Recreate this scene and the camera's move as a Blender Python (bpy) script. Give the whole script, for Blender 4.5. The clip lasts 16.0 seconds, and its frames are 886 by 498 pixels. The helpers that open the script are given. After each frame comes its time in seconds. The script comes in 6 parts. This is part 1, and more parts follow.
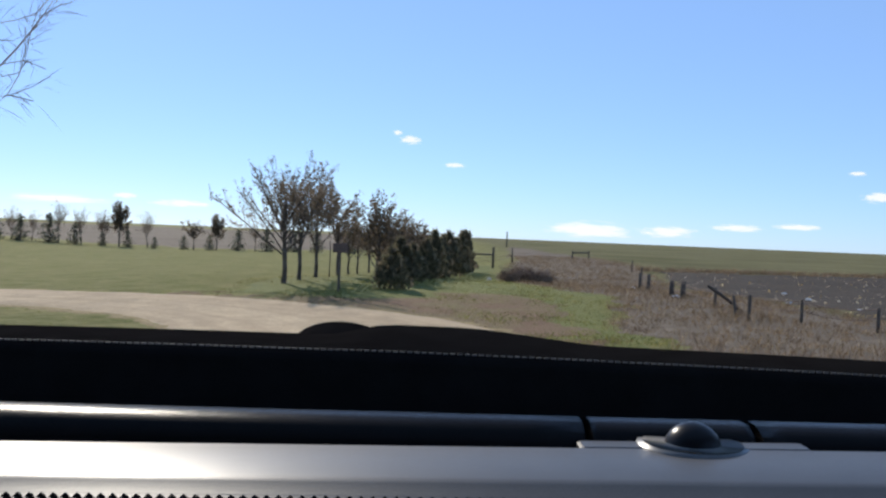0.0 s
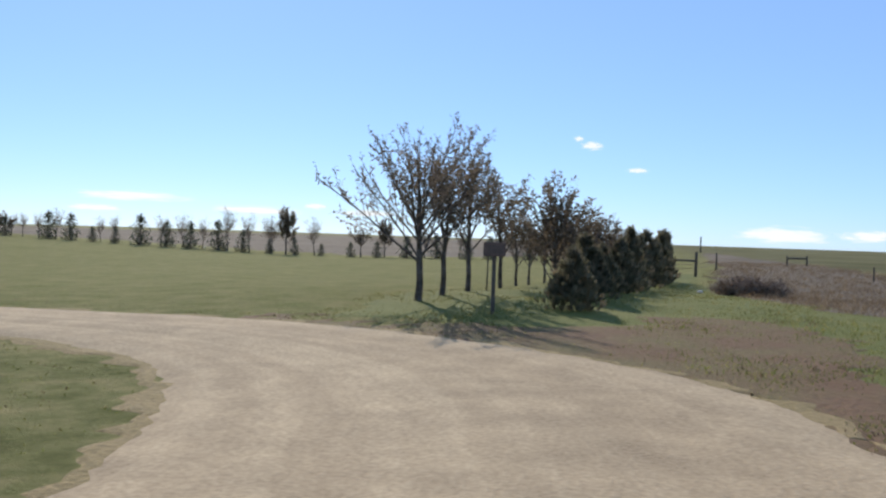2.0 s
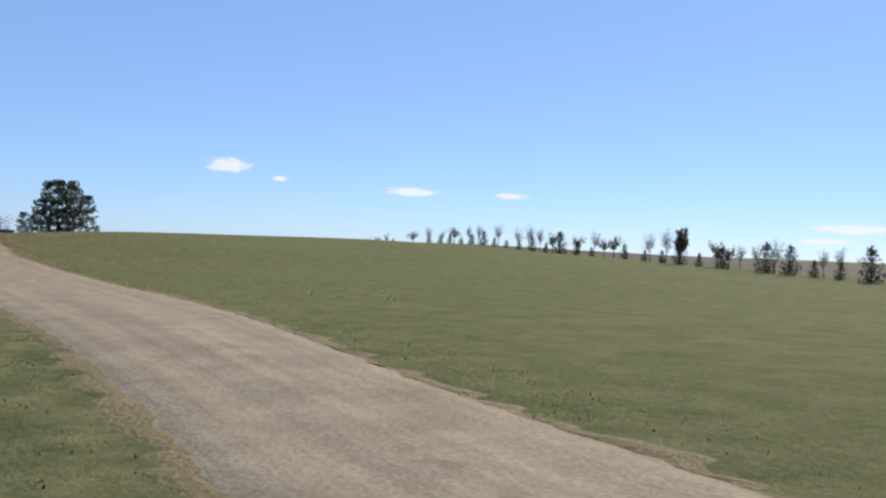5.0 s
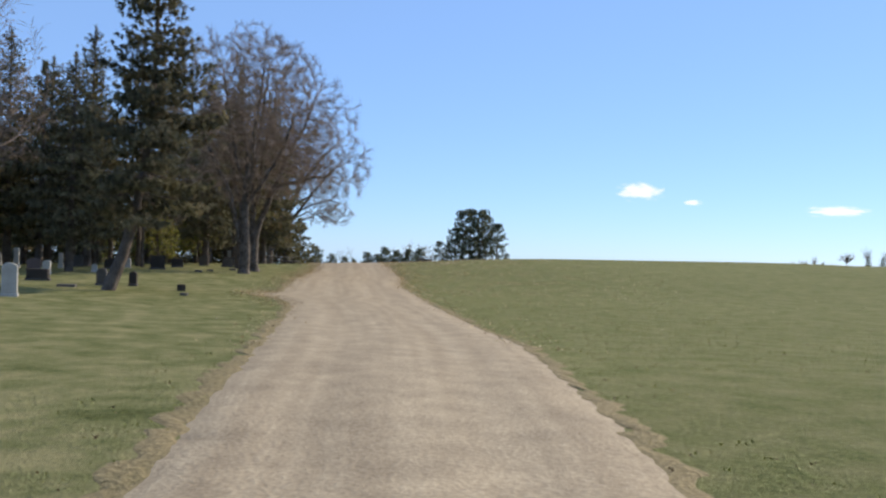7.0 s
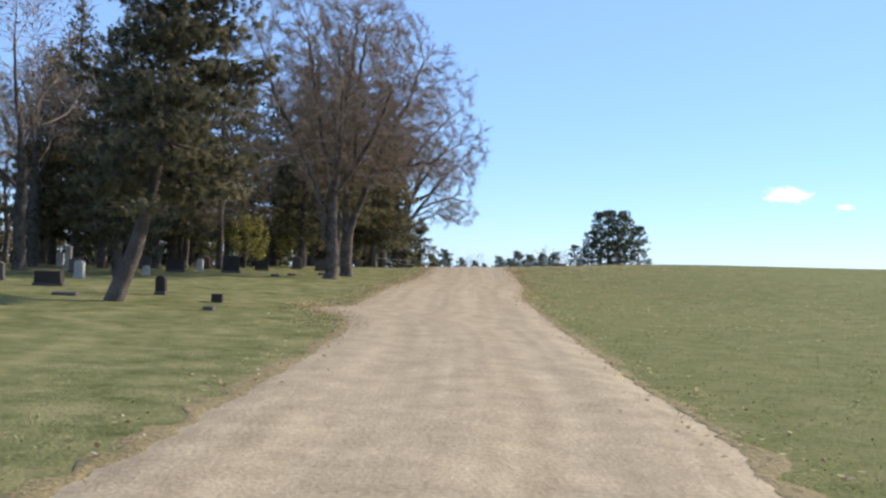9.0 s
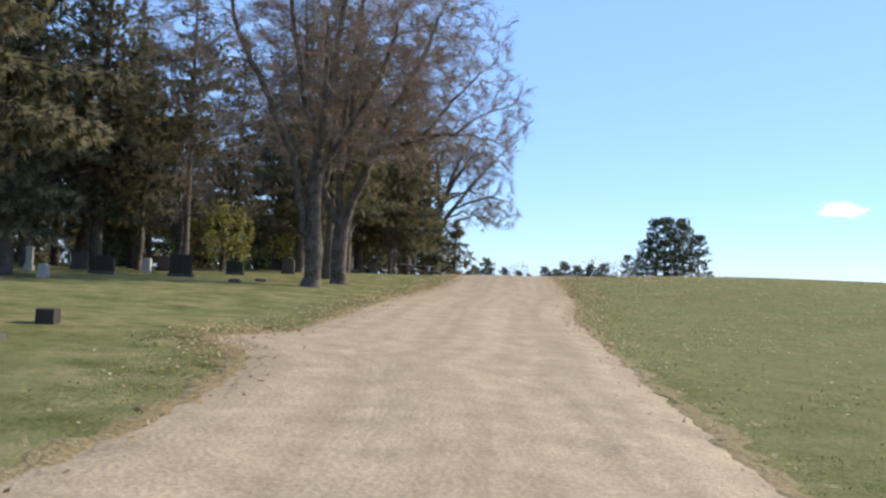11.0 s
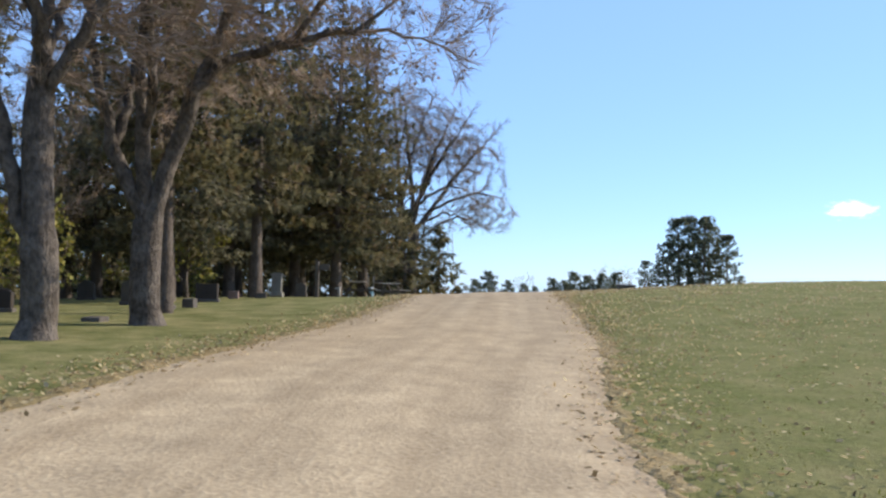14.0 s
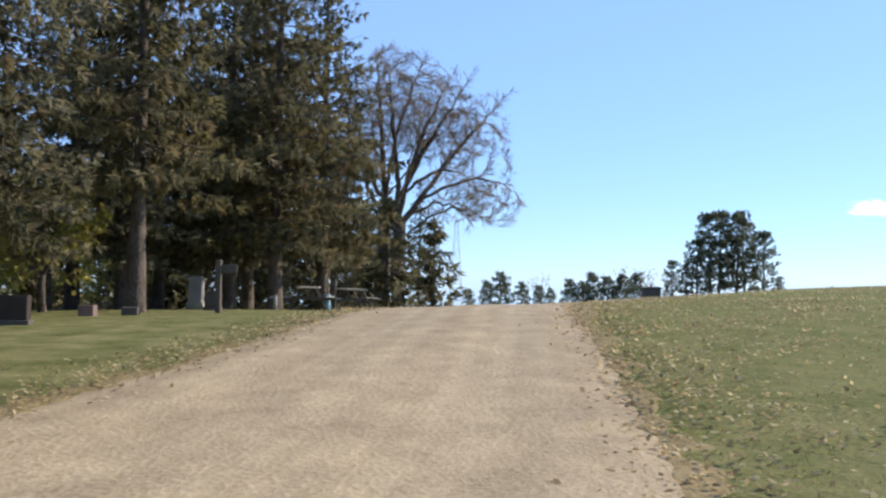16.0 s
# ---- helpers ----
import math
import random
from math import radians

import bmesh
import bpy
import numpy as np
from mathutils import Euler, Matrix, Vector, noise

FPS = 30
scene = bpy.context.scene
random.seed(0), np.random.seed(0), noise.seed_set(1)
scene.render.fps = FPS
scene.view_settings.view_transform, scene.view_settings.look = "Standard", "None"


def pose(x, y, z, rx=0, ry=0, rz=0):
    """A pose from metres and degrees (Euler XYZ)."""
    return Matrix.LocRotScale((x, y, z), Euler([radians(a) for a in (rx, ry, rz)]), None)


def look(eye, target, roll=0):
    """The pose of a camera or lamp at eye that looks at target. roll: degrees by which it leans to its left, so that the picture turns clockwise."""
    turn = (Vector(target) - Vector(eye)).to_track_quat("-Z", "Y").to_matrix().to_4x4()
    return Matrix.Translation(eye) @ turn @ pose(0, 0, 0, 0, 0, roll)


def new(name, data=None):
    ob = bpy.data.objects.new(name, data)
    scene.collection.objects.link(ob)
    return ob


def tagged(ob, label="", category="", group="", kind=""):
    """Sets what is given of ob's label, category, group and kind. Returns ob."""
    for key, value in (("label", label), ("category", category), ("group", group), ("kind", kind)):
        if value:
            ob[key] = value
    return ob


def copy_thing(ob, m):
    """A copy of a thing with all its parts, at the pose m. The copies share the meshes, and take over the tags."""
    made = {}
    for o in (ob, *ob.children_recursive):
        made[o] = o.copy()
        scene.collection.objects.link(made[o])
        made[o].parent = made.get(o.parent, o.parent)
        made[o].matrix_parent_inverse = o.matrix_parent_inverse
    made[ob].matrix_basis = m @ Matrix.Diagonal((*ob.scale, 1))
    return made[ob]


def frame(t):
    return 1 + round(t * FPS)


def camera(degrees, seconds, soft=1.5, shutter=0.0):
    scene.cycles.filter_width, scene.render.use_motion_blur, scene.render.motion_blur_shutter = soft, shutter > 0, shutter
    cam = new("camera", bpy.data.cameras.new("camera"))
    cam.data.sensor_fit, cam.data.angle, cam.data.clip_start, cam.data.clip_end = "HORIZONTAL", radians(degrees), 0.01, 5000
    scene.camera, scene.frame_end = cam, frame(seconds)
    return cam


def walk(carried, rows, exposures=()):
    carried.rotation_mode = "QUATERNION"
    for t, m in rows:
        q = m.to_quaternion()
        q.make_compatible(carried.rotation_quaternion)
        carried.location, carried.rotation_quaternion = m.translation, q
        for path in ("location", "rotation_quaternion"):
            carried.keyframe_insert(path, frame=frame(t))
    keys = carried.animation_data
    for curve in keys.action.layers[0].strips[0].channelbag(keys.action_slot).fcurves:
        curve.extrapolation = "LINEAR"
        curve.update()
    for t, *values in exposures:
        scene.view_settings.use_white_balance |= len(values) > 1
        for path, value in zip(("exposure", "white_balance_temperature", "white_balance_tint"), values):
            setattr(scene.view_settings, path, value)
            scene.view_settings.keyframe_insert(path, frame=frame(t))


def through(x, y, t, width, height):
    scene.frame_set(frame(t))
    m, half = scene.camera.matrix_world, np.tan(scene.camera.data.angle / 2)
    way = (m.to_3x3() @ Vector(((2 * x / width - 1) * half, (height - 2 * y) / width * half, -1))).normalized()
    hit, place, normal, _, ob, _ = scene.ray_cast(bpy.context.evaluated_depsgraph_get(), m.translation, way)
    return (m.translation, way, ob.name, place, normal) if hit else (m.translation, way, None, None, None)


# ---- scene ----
import collections

PATH = [
    (0.00, 0.000, 0.001, 1.304, 89.24, -2.38, 0.02),
    (0.50, 0.056, 1.887, 1.268, 89.05, -2.38, 1.26),
    (1.00, 0.077, 3.741, 1.221, 89.33, -2.28, 3.05),
    (1.50, -0.092, 5.543, 1.159, 89.37, -2.00, 6.20),
    (2.00, -0.368, 7.244, 1.101, 89.30, -1.92, 10.93),
    (2.50, -0.805, 8.890, 1.067, 89.57, -2.34, 15.85),
    (3.00, -1.389, 10.462, 1.035, 89.63, -2.52, 21.28),
    (3.50, -2.120, 11.996, 1.014, 89.35, -2.62, 28.65),
    (4.00, -2.988, 13.481, 1.006, 89.58, -2.46, 36.87),
    (4.20, -3.376, 14.057, 1.003, 89.53, -2.48, 40.65),
    (4.72, -4.494, 15.571, 1.003, 89.60, -2.55, 49.15),
    (5.25, -5.945, 16.975, 1.007, 89.76, -2.68, 56.74),
    (5.78, -7.700, 18.192, 1.010, 89.93, -2.82, 63.54),
    (6.30, -9.730, 19.148, 1.011, 90.00, -2.88, 69.68),
    (6.50, -10.538, 19.466, 1.011, 90.14, -2.94, 72.06),
    (7.00, -12.607, 20.216, 1.006, 90.28, -1.77, 77.47),
    (7.50, -14.788, 20.805, 0.990, 90.05, -1.52, 80.84),
    (8.00, -17.044, 21.366, 0.969, 89.85, -1.36, 82.96),
    (8.50, -19.353, 21.885, 0.945, 90.22, -2.03, 84.21),
    (9.12, -22.339, 22.480, 0.890, 90.30, -2.20, 86.02),
    (9.75, -25.509, 22.959, 0.780, 90.50, -2.58, 87.26),
    (10.38, -28.745, 23.385, 0.703, 90.69, -2.95, 88.03),
    (11.00, -31.928, 23.824, 0.677, 90.78, -3.12, 88.40),
    (11.50, -34.434, 24.179, 0.682, 91.15, -3.50, 88.63),
    (12.00, -36.916, 24.571, 0.690, 91.50, -3.86, 88.67),
    (12.50, -39.349, 24.919, 0.692, 91.39, -3.38, 88.69),
    (13.00, -41.737, 25.325, 0.685, 91.49, -2.46, 88.51),
    (13.50, -44.133, 25.628, 0.670, 91.08, -1.89, 89.07),
    (14.00, -46.564, 26.088, 0.671, 91.70, -0.88, 88.93),
    (14.50, -49.015, 26.568, 0.677, 92.07, -1.45, 89.24),
    (15.00, -51.483, 26.902, 0.709, 91.86, -0.68, 89.89),
    (15.50, -53.943, 27.211, 0.746, 92.02, -0.79, 90.04),
    (16.00, -56.401, 27.525, 0.810, 91.71, -0.80, 89.98),
]
cam = camera(50.0, 16.0, soft=2.4)
walk(cam, [(t, pose(x, y, z, a, b, c)) for t, x, y, z, a, b, c in PATH],
     exposures=[(0.0, 0.08), (2.5, 0.08), (3.5, -0.02), (4.2, -0.12), (6.3, 0.08), (7.5, 0.26), (8.5, 0.42), (11.0, 0.52), (16.0, 0.54)])

# ---- sky and sun ----
SUN_AZ, SUN_EL = radians(25.0), radians(29.0)
world = bpy.data.worlds.new("sky")
scene.world = world
world.use_nodes = True
wn = world.node_tree.nodes
sky = wn.new("ShaderNodeTexSky")
sky.sky_type, sky.sun_disc = "NISHITA", False
sky.sun_elevation, sky.sun_rotation = SUN_EL, -SUN_AZ
sky.altitude, sky.air_density, sky.dust_density, sky.ozone_density = 400, 0.8, 0.1, 3.0
tint = wn.new("ShaderNodeMix")
tint.data_type, tint.blend_type = "RGBA", "MULTIPLY"
tint.inputs["Factor"].default_value = 1.0
tint.inputs[7].default_value = (0.83, 0.975, 1.17, 1)
world.node_tree.links.new(sky.outputs["Color"], tint.inputs[6])
haze = wn.new("ShaderNodeMix")
haze.data_type = "RGBA"
haze.inputs["Factor"].default_value = 0.55
haze.inputs[7].default_value = (2.4, 3.9, 6.9, 1)
world.node_tree.links.new(tint.outputs[2], haze.inputs[6])
world.node_tree.links.new(haze.outputs[2], wn["Background"].inputs["Color"])
wn["Background"].inputs["Strength"].default_value = 0.13
sun = new("sun", bpy.data.lights.new("sun", "SUN"))
sun.data.energy, sun.data.angle, sun.data.color = 4.3, radians(0.6), (1.0, 0.92, 0.80)
sun.matrix_world = look((-math.sin(SUN_AZ) * math.cos(SUN_EL) * 300, math.cos(SUN_AZ) * math.cos(SUN_EL) * 300, math.sin(SUN_EL) * 300), (0, 0, 0))


# ---- materials ----
def nodes_of(name):
    m = bpy.data.materials.new(name)
    m.use_nodes = True
    nt = m.node_tree
    return m, nt, nt.nodes["Principled BSDF"]


def noise_node(nt, scale, detail=4.0, rough=0.55, coord="Object", tall=1.0):
    tc = nt.nodes.new("ShaderNodeTexCoord")
    stretch = nt.nodes.new("ShaderNodeMapping")
    stretch.inputs["Scale"].default_value = (1.0, 1.0, 1.0 / tall)
    nt.links.new(tc.outputs[coord], stretch.inputs["Vector"])
    n = nt.nodes.new("ShaderNodeTexNoise")
    n.inputs["Scale"].default_value, n.inputs["Detail"].default_value, n.inputs["Roughness"].default_value = scale, detail, rough
    nt.links.new(stretch.outputs["Vector"], n.inputs["Vector"])
    return n


def ramp(nt, src, stops):
    r = nt.nodes.new("ShaderNodeValToRGB")
    els = r.color_ramp.elements
    while len(els) < len(stops):
        els.new(0.5)
    for e, (p, c) in zip(els, stops):
        e.position, e.color = p, (*c, 1)
    nt.links.new(src, r.inputs["Fac"])
    return r


def blend(nt, fac, a, b, mode="MIX"):
    x = nt.nodes.new("ShaderNodeMix")
    x.data_type, x.blend_type = "RGBA", mode
    if isinstance(fac, float):
        x.inputs["Factor"].default_value = fac
    else:
        nt.links.new(fac, x.inputs["Factor"])
    for sock, v in ((x.inputs[6], a), (x.inputs[7], b)):
        if isinstance(v, tuple):
            sock.default_value = (*v, 1)
        else:
            nt.links.new(v, sock)
    return x.outputs[2]


def bumped(nt, bsdf, src, strength, distance):
    b = nt.nodes.new("ShaderNodeBump")
    b.inputs["Strength"].default_value, b.inputs["Distance"].default_value = strength, distance
    nt.links.new(src, b.inputs["Height"])
    nt.links.new(b.outputs["Normal"], bsdf.inputs["Normal"])


def surface(name, fine, coarse, fine_scale, coarse_scale, rough=0.9, bump=0.4, dist=0.02, amount=0.5, metal=0.0, tall=1.0):
    """Two-scale surface: fine and coarse are lists of ramp stops, mixed."""
    m, nt, bsdf = nodes_of(name)
    a = noise_node(nt, fine_scale, 6, tall=tall)
    b = noise_node(nt, coarse_scale, 4)
    ra, rb = ramp(nt, a.outputs["Fac"], fine), ramp(nt, b.outputs["Fac"], coarse)
    c = blend(nt, amount, ra.outputs["Color"], rb.outputs["Color"])
    nt.links.new(c, bsdf.inputs["Base Color"])
    bsdf.inputs["Roughness"].default_value, bsdf.inputs["Metallic"].default_value = rough, metal
    if "Specular IOR Level" in bsdf.inputs and rough > 0.8:
        bsdf.inputs["Specular IOR Level"].default_value = 0.15
    bumped(nt, bsdf, a.outputs["Fac"], bump, dist)
    return m


def leafy(name, stops, through=0.25, rough=0.7):
    """Leaves and needles: a colour for each leaf, and light through them."""
    m, nt, bsdf = nodes_of(name)
    g = nt.nodes.new("ShaderNodeNewGeometry")
    r = ramp(nt, g.outputs["Random Per Island"], stops)
    big = noise_node(nt, 0.9, 2)
    shade = ramp(nt, big.outputs["Fac"], [(0.3, (0.7, 0.7, 0.7)), (0.7, (1.25, 1.2, 1.1))])
    c = blend(nt, 1.0, r.outputs["Color"], shade.outputs["Color"], "MULTIPLY")
    nt.links.new(c, bsdf.inputs["Base Color"])
    bsdf.inputs["Roughness"].default_value = rough
    bsdf.inputs["Specular IOR Level"].default_value = 0.2
    tr = nt.nodes.new("ShaderNodeBsdfTranslucent")
    nt.links.new(c, tr.inputs["Color"])
    mx = nt.nodes.new("ShaderNodeMixShader")
    mx.inputs["Fac"].default_value = through
    nt.links.new(bsdf.outputs["BSDF"], mx.inputs[1])
    nt.links.new(tr.outputs["BSDF"], mx.inputs[2])
    nt.links.new(mx.outputs["Shader"], nt.nodes["Material Output"].inputs["Surface"])
    return m


def lawn_material(name, green_a, green_b, dry, dry_lo, dry_hi):
    m, nt, bsdf = nodes_of(name)
    fine, mid, wide = noise_node(nt, 14.0, 8, 0.7), noise_node(nt, 1.3, 8, 0.68), noise_node(nt, 0.09, 4)
    g1 = ramp(nt, fine.outputs["Fac"], [(0.3, tuple(0.42 * v for v in green_a)), (0.5, green_a), (0.72, tuple(1.25 * v for v in green_b))])
    g2 = ramp(nt, wide.outputs["Fac"], [(0.35, green_a), (0.65, green_b)])
    c = blend(nt, 0.32, g1.outputs["Color"], g2.outputs["Color"])
    d = ramp(nt, mid.outputs["Fac"], [(dry_lo, (0, 0, 0)), (dry_hi, (1, 1, 1))])
    c = blend(nt, d.outputs["Color"], c, dry)
    # the cemetery lawn is drier and more worn than the open field
    tc0, xyz0 = nt.nodes.new("ShaderNodeTexCoord"), nt.nodes.new("ShaderNodeVectorMath")
    xyz0.operation = "DOT_PRODUCT"
    xyz0.inputs[1].default_value = (0.1, 1.0, 0.0)
    nt.links.new(tc0.outputs["Object"], xyz0.inputs[0])
    yard = nt.nodes.new("ShaderNodeMapRange")
    yard.inputs["From Min"].default_value, yard.inputs["From Max"].default_value = 21.5, 18.5
    nt.links.new(xyz0.outputs["Value"], yard.inputs["Value"])
    worn = ramp(nt, mid.outputs["Fac"], [(0.32, (0.085, 0.09, 0.03)), (0.48, (0.185, 0.178, 0.072)), (0.66, (0.33, 0.275, 0.13))])
    mixed = nt.nodes.new("ShaderNodeMath")
    mixed.operation = "MULTIPLY"
    mixed.inputs[1].default_value = 0.6
    nt.links.new(yard.outputs["Result"], mixed.inputs[0])
    c = blend(nt, mixed.outputs["Value"], c, worn.outputs["Color"])
    # the neighbour's hay field, past the fence, is drier than the lawn
    tc, xyz = nt.nodes.new("ShaderNodeTexCoord"), nt.nodes.new("ShaderNodeSeparateXYZ")
    nt.links.new(tc.outputs["Object"], xyz.inputs["Vector"])
    side = nt.nodes.new("ShaderNodeMapRange")
    side.inputs["From Min"].default_value, side.inputs["From Max"].default_value = 3.0, 9.0
    nt.links.new(xyz.outputs["X"], side.inputs["Value"])
    hay = ramp(nt, wide.outputs["Fac"], [(0.35, (0.115, 0.108, 0.05)), (0.65, (0.185, 0.165, 0.085))])
    c = blend(nt, side.outputs["Result"], c, hay.outputs["Color"])
    nt.links.new(c, bsdf.inputs["Base Color"])
    bsdf.inputs["Roughness"].default_value = 0.95
    bsdf.inputs["Specular IOR Level"].default_value = 0.02
    bumped(nt, bsdf, fine.outputs["Fac"], 0.8, 0.06)
    return m


LAWN = lawn_material("lawn", (0.142, 0.15, 0.047), (0.235, 0.225, 0.085), (0.33, 0.275, 0.13), 0.32, 0.92)
LUSH = surface("lush_grass", [(0.3, (0.062, 0.073, 0.016)), (0.5, (0.125, 0.139, 0.033)), (0.72, (0.20, 0.195, 0.058))],
               [(0.35, (0.11, 0.124, 0.028)), (0.65, (0.19, 0.176, 0.056))], 16, 0.7, 0.95, 0.8, 0.05)
GRAVEL = surface("gravel", [(0.25, (0.205, 0.152, 0.097)), (0.5, (0.40, 0.31, 0.205)), (0.75, (0.57, 0.46, 0.32))],
                 [(0.3, (0.26, 0.20, 0.13)), (0.7, (0.50, 0.39, 0.255))], 22, 1.8, 0.95, 0.7, 0.02)
# wheel tracks run along the lane
gn, gb = GRAVEL.node_tree, GRAVEL.node_tree.nodes["Principled BSDF"]
g_uv, g_map, g_noise = gn.nodes.new("ShaderNodeTexCoord"), gn.nodes.new("ShaderNodeMapping"), gn.nodes.new("ShaderNodeTexNoise")
g_map.inputs["Scale"].default_value = (8.0, 0.03, 1.0)
g_noise.inputs["Scale"].default_value, g_noise.inputs["Detail"].default_value = 2.0, 4.0
gn.links.new(g_uv.outputs["UV"], g_map.inputs["Vector"])
gn.links.new(g_map.outputs["Vector"], g_noise.inputs["Vector"])
g_wear = ramp(gn, g_noise.outputs["Fac"], [(0.34, (0.93, 0.88, 0.80)), (0.64, (1.11, 1.07, 0.99))])
gn.links.new(blend(gn, 1.0, gb.inputs["Base Color"].links[0].from_socket, g_wear.outputs["Color"], "MULTIPLY"), gb.inputs["Base Color"])
DIRT_EDGE = surface("dirt_and_dead_grass", [(0.3, (0.15, 0.105, 0.05)), (0.7, (0.42, 0.30, 0.15))],
                    [(0.3, (0.17, 0.14, 0.05)), (0.7, (0.31, 0.23, 0.11))], 16, 0.8, 0.95, 0.8, 0.04)
RED_DIRT = surface("reddish_dead_weeds", [(0.3, (0.09, 0.052, 0.03)), (0.7, (0.24, 0.145, 0.082))],
                   [(0.35, (0.16, 0.092, 0.05)), (0.65, (0.15, 0.145, 0.05))], 14, 0.9, 0.95, 0.8, 0.05)
STUBBLE = surface("dark_tilled_soil", [(0.35, (0.028, 0.021, 0.014)), (0.6, (0.07, 0.052, 0.036)), (0.76, (0.2, 0.16, 0.115))],
                  [(0.35, (0.036, 0.027, 0.019)), (0.65, (0.082, 0.061, 0.042))], 5, 0.25, 0.95, 1.0, 0.15)
DRY_FIELD = surface("dry_grassland", [(0.3, (0.09, 0.068, 0.046)), (0.7, (0.205, 0.16, 0.11))],
                    [(0.35, (0.105, 0.08, 0.055)), (0.65, (0.175, 0.135, 0.093))], 3, 0.08, 0.95, 0.8, 0.2)
BARK = surface("grey_brown_bark", [(0.3, (0.045, 0.035, 0.027)), (0.7, (0.19, 0.15, 0.115))],
               [(0.38, (0.05, 0.04, 0.032)), (0.62, (0.20, 0.168, 0.138))], 18, 4.2, 0.95, 1.0, 0.07, tall=1.7)
TWIG = surface("twig_bark", [(0.3, (0.18, 0.13, 0.095)), (0.7, (0.40, 0.30, 0.22))],
               [(0.35, (0.20, 0.145, 0.105)), (0.65, (0.36, 0.265, 0.195))], 9, 1.0, 0.9, 0.2, 0.01)
SPRUCE_BARK = surface("spruce_bark", [(0.3, (0.05, 0.038, 0.03)), (0.7, (0.2, 0.155, 0.12))],
                      [(0.35, (0.075, 0.058, 0.046)), (0.65, (0.21, 0.172, 0.142))], 26, 2.2, 0.95, 1.0, 0.06, tall=2.0)
NEEDLES = leafy("spruce_needles", [(0.0, (0.063, 0.061, 0.035)), (0.45, (0.141, 0.131, 0.066)), (0.8, (0.221, 0.196, 0.103)), (1.0, (0.207, 0.151, 0.086))], 0.42)
BLUE_NEEDLES = leafy("blue_spruce_needles", [(0.0, (0.075, 0.073, 0.046)), (0.5, (0.162, 0.152, 0.090)), (0.85, (0.245, 0.224, 0.137)), (1.0, (0.234, 0.191, 0.120))], 0.42)
PINE_NEEDLES = leafy("pine_needles", [(0.0, (0.068, 0.079, 0.057)), (0.6, (0.145, 0.162, 0.106)), (1.0, (0.246, 0.239, 0.152))], 0.45)
CEDAR_SPRAYS = leafy("cedar_sprays", [(0.0, (0.102, 0.101, 0.065)), (0.6, (0.212, 0.197, 0.128)), (1.0, (0.360, 0.290, 0.195))], 0.55)
BROWN_LEAVES = leafy("withered_brown_leaves", [(0.0, (0.112, 0.075, 0.052)), (0.5, (0.225, 0.156, 0.107)), (1.0, (0.338, 0.244, 0.169))], 0.4)
OLIVE_LEAVES = leafy("dull_olive_leaves", [(0.0, (0.092, 0.074, 0.053)), (0.5, (0.175, 0.139, 0.096)), (1.0, (0.283, 0.212, 0.152))], 0.5)
YELLOW_LEAVES = leafy("yellow_green_leaves", [(0.0, (0.150, 0.165, 0.038)), (0.5, (0.285, 0.270, 0.068)), (1.0, (0.420, 0.352, 0.105))], 0.35)
STRAW = leafy("dry_straw", [(0.0, (0.11, 0.072, 0.04)), (0.5, (0.245, 0.168, 0.095)), (1.0, (0.41, 0.31, 0.185))], 0.3)
FALLEN = leafy("fallen_leaves", [(0.0, (0.228, 0.163, 0.081)), (0.5, (0.456, 0.345, 0.189)), (1.0, (0.696, 0.585, 0.365))], 0.5)
HUSK = leafy("pale_husks", [(0.0, (0.42, 0.34, 0.24)), (1.0, (0.72, 0.64, 0.5))], 0.35)
GRASS_BLADE = leafy("grass_blade", [(0.0, (0.14, 0.165, 0.035)), (0.5, (0.23, 0.24, 0.06)), (1.0, (0.35, 0.31, 0.11))], 0.5)
LUSH_BLADE = leafy("lush_blade", [(0.0, (0.118, 0.141, 0.038)), (0.5, (0.212, 0.216, 0.067)), (1.0, (0.344, 0.291, 0.133))], 0.5)
GRANITE_GREY = surface("grey_granite", [(0.3, (0.06, 0.05, 0.041)), (0.7, (0.15, 0.128, 0.106))], [(0.3, (0.07, 0.058, 0.048)), (0.7, (0.14, 0.12, 0.10))], 60, 2.5, 0.82, 0.2, 0.004)
GRANITE_DARK = surface("dark_granite", [(0.3, (0.028, 0.022, 0.018)), (0.7, (0.075, 0.06, 0.049))], [(0.3, (0.034, 0.027, 0.022)), (0.7, (0.07, 0.056, 0.046))], 60, 2.5, 0.82, 0.15, 0.004)
MARBLE = surface("weathered_white_marble", [(0.3, (0.30, 0.27, 0.225)), (0.7, (0.54, 0.495, 0.42))], [(0.3, (0.25, 0.22, 0.18)), (0.7, (0.52, 0.475, 0.405))], 30, 2.0, 0.7, 0.3, 0.006)
GRANITE_ROSE = surface("rose_granite", [(0.3, (0.13, 0.085, 0.07)), (0.7, (0.26, 0.185, 0.155))], [(0.3, (0.15, 0.10, 0.085)), (0.7, (0.24, 0.175, 0.15))], 60, 2.5, 0.82, 0.15, 0.004)
WOOD_GREY = surface("weathered_wood", [(0.3, (0.055, 0.044, 0.035)), (0.7, (0.17, 0.14, 0.11))], [(0.3, (0.075, 0.06, 0.048)), (0.7, (0.155, 0.128, 0.10))], 25, 2.0, 0.9, 0.7, 0.01)
